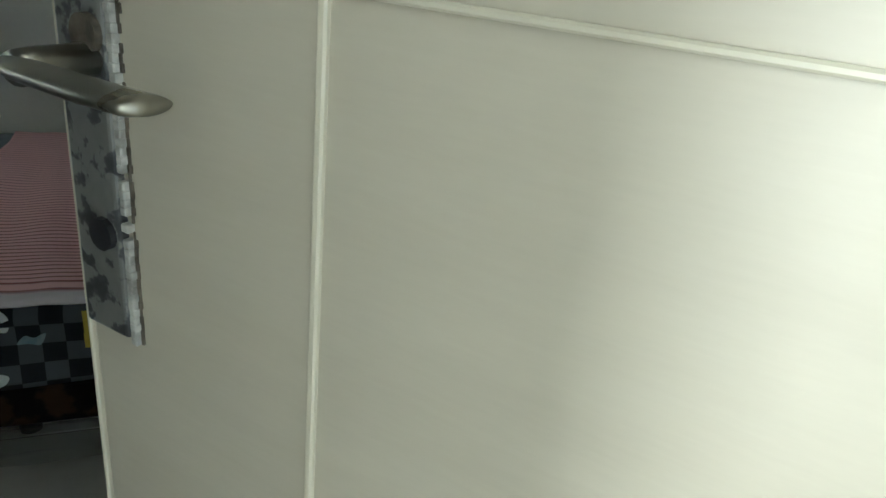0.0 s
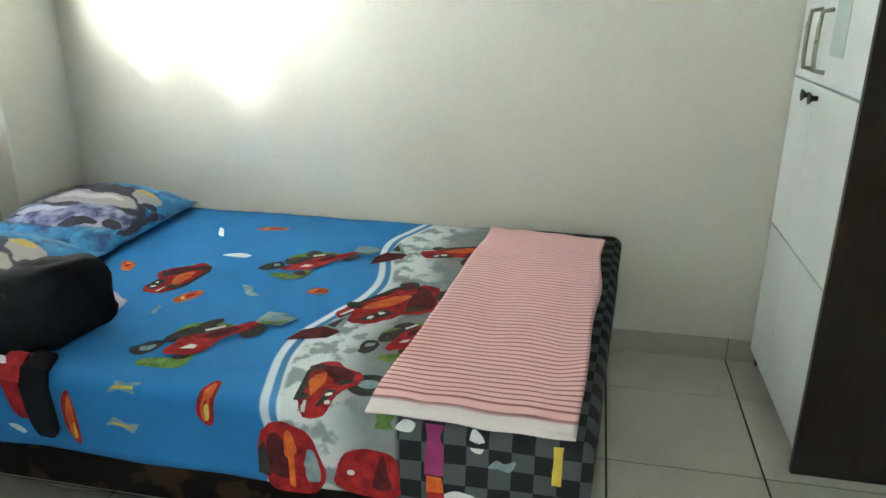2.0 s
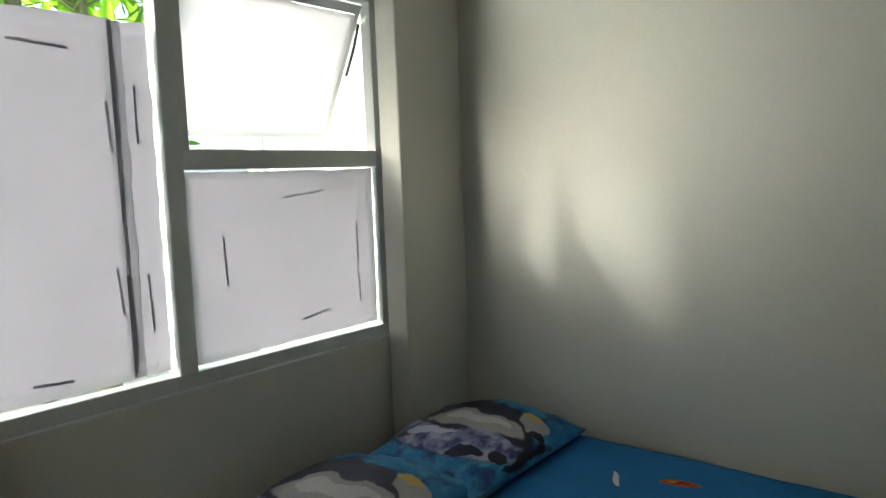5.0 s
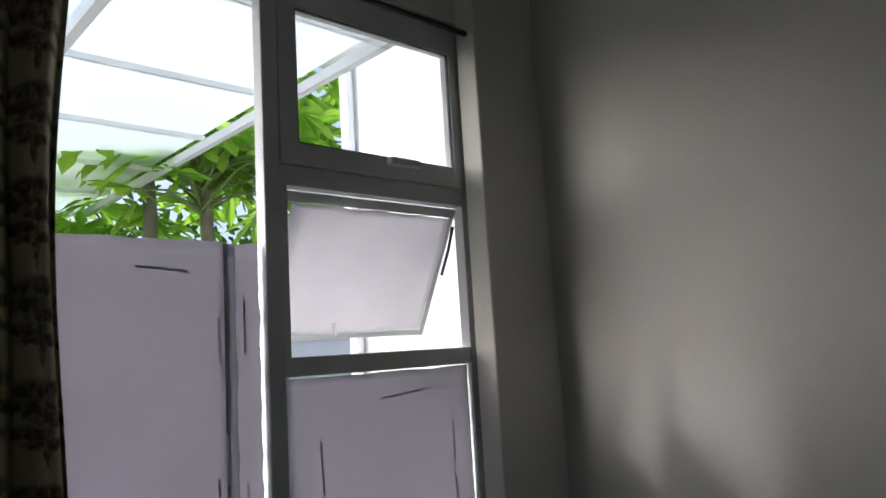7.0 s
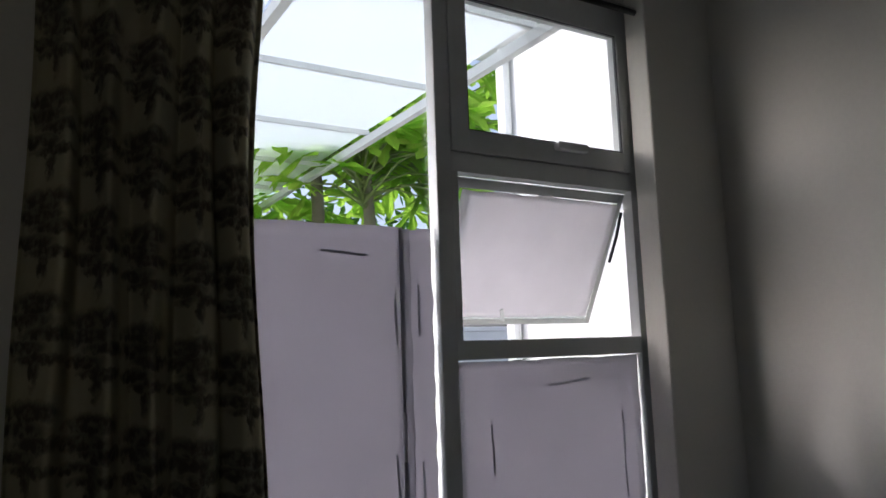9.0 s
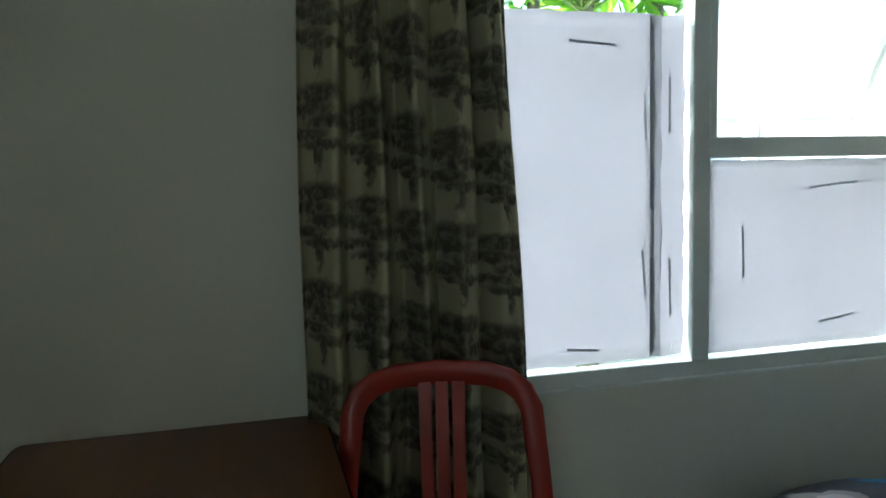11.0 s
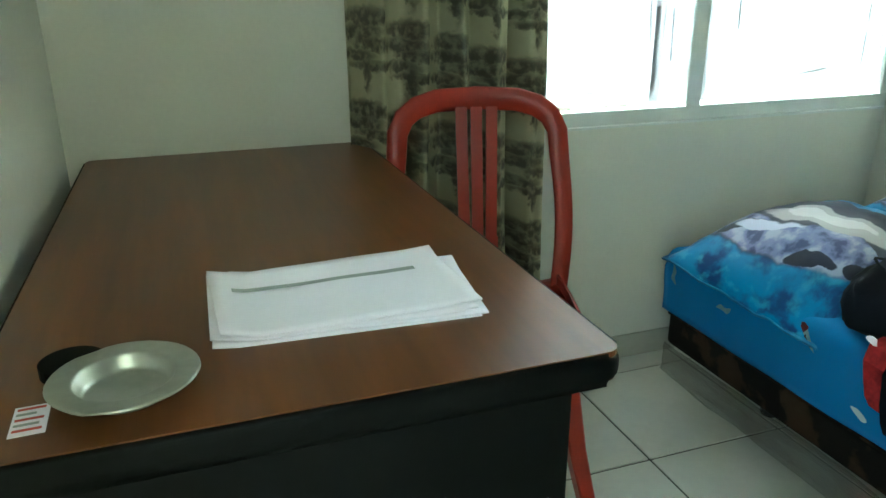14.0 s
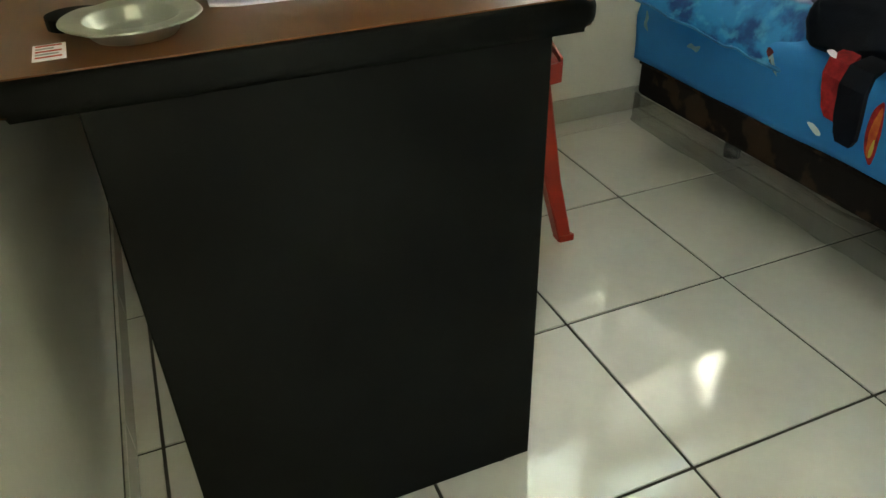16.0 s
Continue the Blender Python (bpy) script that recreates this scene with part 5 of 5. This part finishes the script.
    for sx in (-1, 1):
        xt = xm + sx * h * 0.57
        xf = xt
        front = [(xf + sx * 0.005, -0.525, 0.415), (xf + sx * 0.022, -0.540, 0.30), (xf + sx * 0.046, -0.553, 0.15), (xf + sx * 0.076, -0.572, 0.012), (xf + sx * 0.081, -0.575, 0.010), (xf + sx * 0.081, -0.575, 0.0)]
        part("leg", ribbon(front, [0.050, 0.046, 0.040, 0.034, 0.042, 0.042], 0.030, (1, 0.15, 0)), PLASTIC, c)
        rear = [(xt, -0.205, 0.415), (xt + sx * 0.012, -0.185, 0.30), (xt + sx * 0.026, -0.160, 0.15), (xt + sx * 0.040, -0.135, 0.012), (xt + sx * 0.041, -0.130, 0.0)]
        rear = [(x, y - 0.06, z) for x, y, z in rear]
        part("leg", ribbon(rear, [0.050, 0.046, 0.040, 0.034, 0.040], 0.030, (1, -0.15, 0)), PLASTIC, c)

    c.rotation_euler = (0, 0, radians(-13))
    c.location = (-1.838, -0.392, 0)


build_chair()


# ---- wardrobe ----
def build_wardrobe():
    w = thing("wardrobe", (-0.30, -2.78, 0), "tall wardrobe with white doors and a dark brown carcass", "wardrobe")
    x0, x1, yf, yb, zt = -0.575, 0.04, -2.575, -3.04, 1.85
    part("side", box(x0, yb, 0, x0 + 0.018, yf + 0.022, zt, 0.001), DBROWN, w, "dark brown side panel")
    part("side", box(x1 - 0.018, yb, 0, x1, yf + 0.001, zt, 0.001), DBROWN, w)
    part("carcass", box(x0 + 0.018, yb + 0.001, 0.05, x1 - 0.018, yf - 0.002, zt - 0.001), DBROWN, w)
    part("plinth", box(x0 + 0.018, yf - 0.06, 0, x1 - 0.018, yf - 0.045, 0.05), DBROWN, w)
    xm = -0.19
    for z0, z1 in ((0.055, 0.497), (0.503, 0.948), (0.954, 1.845)):
        for xa, xb in ((x0 + 0.019, xm - 0.0015), (xm + 0.0015, x1 - 0.001)):
            dr = part("door", box(xa, yf, z0, xb, yf + 0.018, z1, 0.0015, 1), WHITEL, w)
            if z0 > 0.9:
                near = xb - 0.05 if xa < xm - 0.1 else xa + 0.05
                hd = tube([(near, yf + 0.018, 0.985), (near, yf + 0.045, 0.99), (near, yf + 0.048, 1.03), (near, yf + 0.048, 1.10), (near, yf + 0.045, 1.135), (near, yf + 0.018, 1.14)], 0.006, 8)
                part("handle", hd, CHROME, dr, "grey bar handle", smooth=True)
            elif z0 > 0.4:
                near = xb - 0.035 if xa < xm - 0.1 else xa + 0.035
                part("knob", tube([(near, yf + 0.018, 0.918), (near, yf + 0.030, 0.918), (near, yf + 0.040, 0.918)], [0.007, 0.007, 0.017], 12), BLACKM, dr, "small black knob")
    part("paper_notice", box(-0.375, yf + 0.018, 1.03, -0.265, yf + 0.0195, 1.29), mat("pale_green_notice", (0.50, 0.58, 0.54), 0.6, 0.06, 10, 80, 0.02), w, "pale grey-green sheet stuck on a door")


build_wardrobe()


# ---- wall socket ----
sk = thing("wall_socket", (XW, -0.525, 1.035), "ivory plastic wall socket on the plaster", "socket")
part("plate", box(XW, -0.565, 0.995, XW + 0.010, -0.485, 1.075, 0.004, 3), SOCKET, sk)
part("face", turn(tube([(0, 0, 0), (0.014, 0, 0)], 0.030, 24), pose(XW + 0.002, -0.525, 1.035)), SOCKET, sk)
for dy in (-0.0095, 0.0095):
    part("hole", tube([(XW + 0.0155, -0.525 + dy, 1.035), (XW + 0.0168, -0.525 + dy, 1.035)], 0.0035, 10), BLACKM, sk)


# ---- outside the window ----
solo("ground", box(-60, -60, -0.30, 60, 60, -0.125), GROUND, "pale concrete yard around the building", "ground", kind="structure")
# unseen wall added beyond the doorway, screening it from the west
bm = box(-4.40, -5.0, -0.125, -4.28, 0.60, 2.698)
solo("unseen_yard_wall", bm, EXTW, "unseen white rendered wall added beyond the doorway", "wall", kind="structure")


# unseen slab added to keep sky light off the open door
solo("unseen_porch_roof", box(-4.40, -5.0, 2.70, -2.79, -0.45, 2.80), EXTW, "unseen white slab added over the passage to block sky light", "roof", kind="structure")


def build_canopy():
    c = thing("canopy", (-1.25, 2.4, 2.6), "translucent sheet canopy on a white steel frame", "canopy")
    for i, x in enumerate((-2.50, -1.25, -0.25)):
        part("beam", box(x - 0.020, 0.14, 2.57, x + 0.020, 4.6, 2.62, 0.003), STEELW, c)
    for y in span(0.5, 4.5, 5):
        part("purlin", box(-2.50, y - 0.009, 2.62, -0.25, y + 0.009, 2.65, 0.002), STEELW, c)
    for xa, xb in ((-2.49, -1.26), (-1.24, -0.26)):
        part("panel", box(xa, 0.14, 2.652, xb, 4.6, 2.656), POLY, c, "milky plastic sheet")
    part("post", box(-0.29, 4.50, -0.125, -0.23, 4.56, 2.56, 0.003), STEELW, c)
    part("post", box(-2.53, 4.50, -0.125, -2.47, 4.56, 2.56, 0.003), STEELW, c)


build_canopy()
h = thing("neighbour_house", (1.9, 1.1, -0.125), "white rendered house wing beside the yard", "house")
part("wall", box(0.66, 0.14, -0.125, 3.2, 2.05, 3.25), EXTW, h)
part("roof", box(0.54, 0.14, 3.25, 3.4, 2.13, 3.36, 0.01), STEELW, h, "flat pale roof slab")
part("pipe", tube([(0.615, 1.90, -0.125), (0.615, 1.90, 3.25)], 0.035, 10), STEELW, h, "white downpipe")
fence = thing("yard_fence", (-2, 5.6, -0.125), "low white rendered boundary wall", "wall")
part("wall", box(-6.0, 5.5, -0.125, 4.0, 5.62, 1.55), EXTW, fence)
part("coping", box(-6.03, 5.47, 1.55, 4.03, 5.65, 1.60, 0.006), EXTW, fence)


def papaya_leaf(size):
    """A flat lobed leaf in its own plane, stalk end at the origin."""
    pts = []
    for k in range(7):
        a = radians(-120 + 40 * k)
        r = (0.62, 0.85, 1.0, 1.08, 1.0, 0.85, 0.62)[k] * size
        for q, da in ((0.24, -0.40), (0.50, -0.10), (0.60, -0.24), (0.70, -0.10), (0.80, -0.15), (1.0, 0.0), (0.80, 0.15), (0.70, 0.10), (0.60, 0.24), (0.50, 0.10)):
            pts.append((r * q * math.sin(a + da), r * q * math.cos(a + da)))
    pts.append((0, -0.05 * size))
    bm = bmesh.new()
    mid = bm.verts.new((0, 0.05 * size, 0))
    vs = [bm.verts.new((x, y, -0.22 * (x * x + y * y) / size + 0.03 * size * math.sin(9 * math.atan2(x, y)))) for x, y in pts]
    for i in range(len(vs)):
        bm.faces.new((mid, vs[i], vs[(i + 1) % len(vs)]))
    return bm


def build_papaya(x, y, top, n, seed):
    rnd = random.Random(seed)
    t = thing("papaya_tree", (x, y, -0.125), "papaya tree with broad lobed bright green leaves", "tree", "papaya trees in the yard")
    trunk = [(x + 0.04 * math.sin(k * 1.3), y + 0.03 * math.cos(k), -0.125 + (top + 0.125) * k / 8) for k in range(9)]
    part("trunk", tube(trunk, [0.085 - 0.006 * k for k in range(9)], 12), BARK, t, smooth=True)
    leaves, stalks = bmesh.new(), bmesh.new()
    for i in range(n):
        a = i * 2.4 + rnd.uniform(-0.3, 0.3)
        lift = rnd.uniform(-0.25, 0.55)
        ln = rnd.uniform(0.35, 0.75)
        base = Vector((trunk[-1][0], trunk[-1][1], top - 0.55 * i / n))
        tip = base + Vector((math.cos(a) * ln, math.sin(a) * ln, lift * ln + 0.1))
        mid = (base + tip) / 2 + Vector((0, 0, 0.08))
        tube([base, mid, tip], [0.012, 0.009, 0.006], 5, bm=stalks)
        lf = papaya_leaf(rnd.uniform(0.26, 0.42))
        turn(lf, Matrix.Translation(tip) @ Euler((rnd.uniform(-0.8, 0.45), rnd.uniform(-0.5, 0.5), a - math.pi / 2)).to_matrix().to_4x4())
        join(leaves, lf)
    part("stalks", stalks, STALK, t)
    part("crown", leaves, LEAF, t)


build_papaya(-0.10, 3.4, 3.25, 60, 3)
build_papaya(0.22, 3.15, 2.95, 48, 8)
build_papaya(0.95, 3.45, 3.15, 50, 15)
build_papaya(1.25, 3.95, 3.75, 56, 19)
build_papaya(-1.25, 5.0, 2.45, 36, 17)
build_papaya(0.10, 4.5, 2.55, 26, 5)
build_papaya(-0.55, 4.7, 2.5, 34, 11)
rnd = random.Random(21)
for cx, cy, cz, n in ((-0.6, 5.25, 1.9, 380), (-2.4, 5.2, 1.8, 320), (0.35, 5.0, 2.3, 420), (1.2, 4.7, 2.2, 420), (-1.5, 5.2, 1.9, 360)):
    s = thing("shrub", (cx, cy, -0.125), "dense green shrub along the boundary wall", "shrub", "shrubs by the boundary wall")
    bm = bmesh.new()
    for i in range(n):
        q = Vector((rnd.gauss(0, 0.34), rnd.gauss(0, 0.15), rnd.gauss(0, 0.34)))
        lf = blob([(0, 0), (0.030, 0.05), (0.02, 0.11), (0, 0.15), (-0.02, 0.11), (-0.030, 0.05)], lambda x, y: Vector((x, y, -2 * x * x)), 1)
        join(bm, turn(lf, Matrix.Translation(Vector((cx, cy, cz)) + q) @ Euler((rnd.uniform(-1.4, 1.4), rnd.uniform(-1, 1), rnd.uniform(0, 6.3))).to_matrix().to_4x4()))
    part("foliage", bm, LEAFD, s)
    part("stem", tube([(cx, cy, -0.125), (cx + 0.03, cy, 0.9), (cx, cy, cz)], [0.03, 0.025, 0.012], 7), BARK, s)
    for k in range(6):
        a = k * 1.05
        part("twig", tube([(cx + 0.02, cy, 0.8 + 0.1 * k), (cx + 0.25 * math.cos(a), cy + 0.12 * math.sin(a), cz - 0.1 + 0.06 * k)], [0.014, 0.006], 5), BARK, s)


# ---- floor tiles and skirting tiles ----
TILES = {}


def shared_tile(kind, w, d, h, bev, m):
    key = (kind, round(w, 3), round(d, 3), round(h, 3))
    if key not in TILES:
        TILES[key] = to_mesh(kind, box(-w / 2, -d / 2, -h, w / 2, d / 2, 0, bev, 1), m)
    return TILES[key]


def lines(start, lo, hi):
    k = math.ceil((lo - start) / 0.4)
    out = [lo]
    while start + 0.4 * k < hi - 0.004:
        if start + 0.4 * k > lo + 0.004:
            out.append(start + 0.4 * k)
        k += 1
    return out + [hi]


G = 0.0030
gx, gy = lines(-1.41, XW, XE), lines(-0.885, YS, YN)
for xa, xb in zip(gx, gx[1:]):
    for ya, yb in zip(gy, gy[1:]):
        ob = new("tile", shared_tile("tile", xb - xa - 2 * G, yb - ya - 2 * G, 0.008, 0.0012, TILE))
        ob.location = ((xa + xb) / 2, (ya + yb) / 2, 0.0)
        ob.parent = floor_slab
for name, horizontal, at, lo, hi, side in (("baseboard", True, YN, XW + 0.009, -0.255, -1), ("baseboard", False, XE, YS + 0.009, -0.075, -1), ("baseboard", True, YS, XW + 0.009, XE - 0.009, 1),
                                           ("baseboard", False, XW, DY1 + 0.02, YN, 1), ("baseboard", False, XW, YS, DY0 - 0.02, 1)):
    bed = box(lo, at, 0.001, hi, at + side * 0.003, 0.0775) if horizontal else box(at, lo, 0.001, at + side * 0.003, hi, 0.0775)
    base = solo(name, bed, GROUT, "beige glazed tile skirting along the wall", "skirting", kind="structure")
    cut = lines(-1.41 if horizontal else -0.885, lo, hi)
    for a, b in zip(cut, cut[1:]):
        ob = new("tile", shared_tile("skirting_tile", b - a - G, 0.078, 0.0065, 0.0012, SKIRT))
        if horizontal:
            ob.matrix_world = pose((a + b) / 2, at + side * 0.0088, 0.040, 90 if side < 0 else -90)
        else:
            ob.matrix_world = Matrix.Translation((at + side * 0.0088, (a + b) / 2, 0.040)) @ Euler((radians(90), 0, radians(90) if side > 0 else radians(-90))).to_matrix().to_4x4()
        ob.parent = base
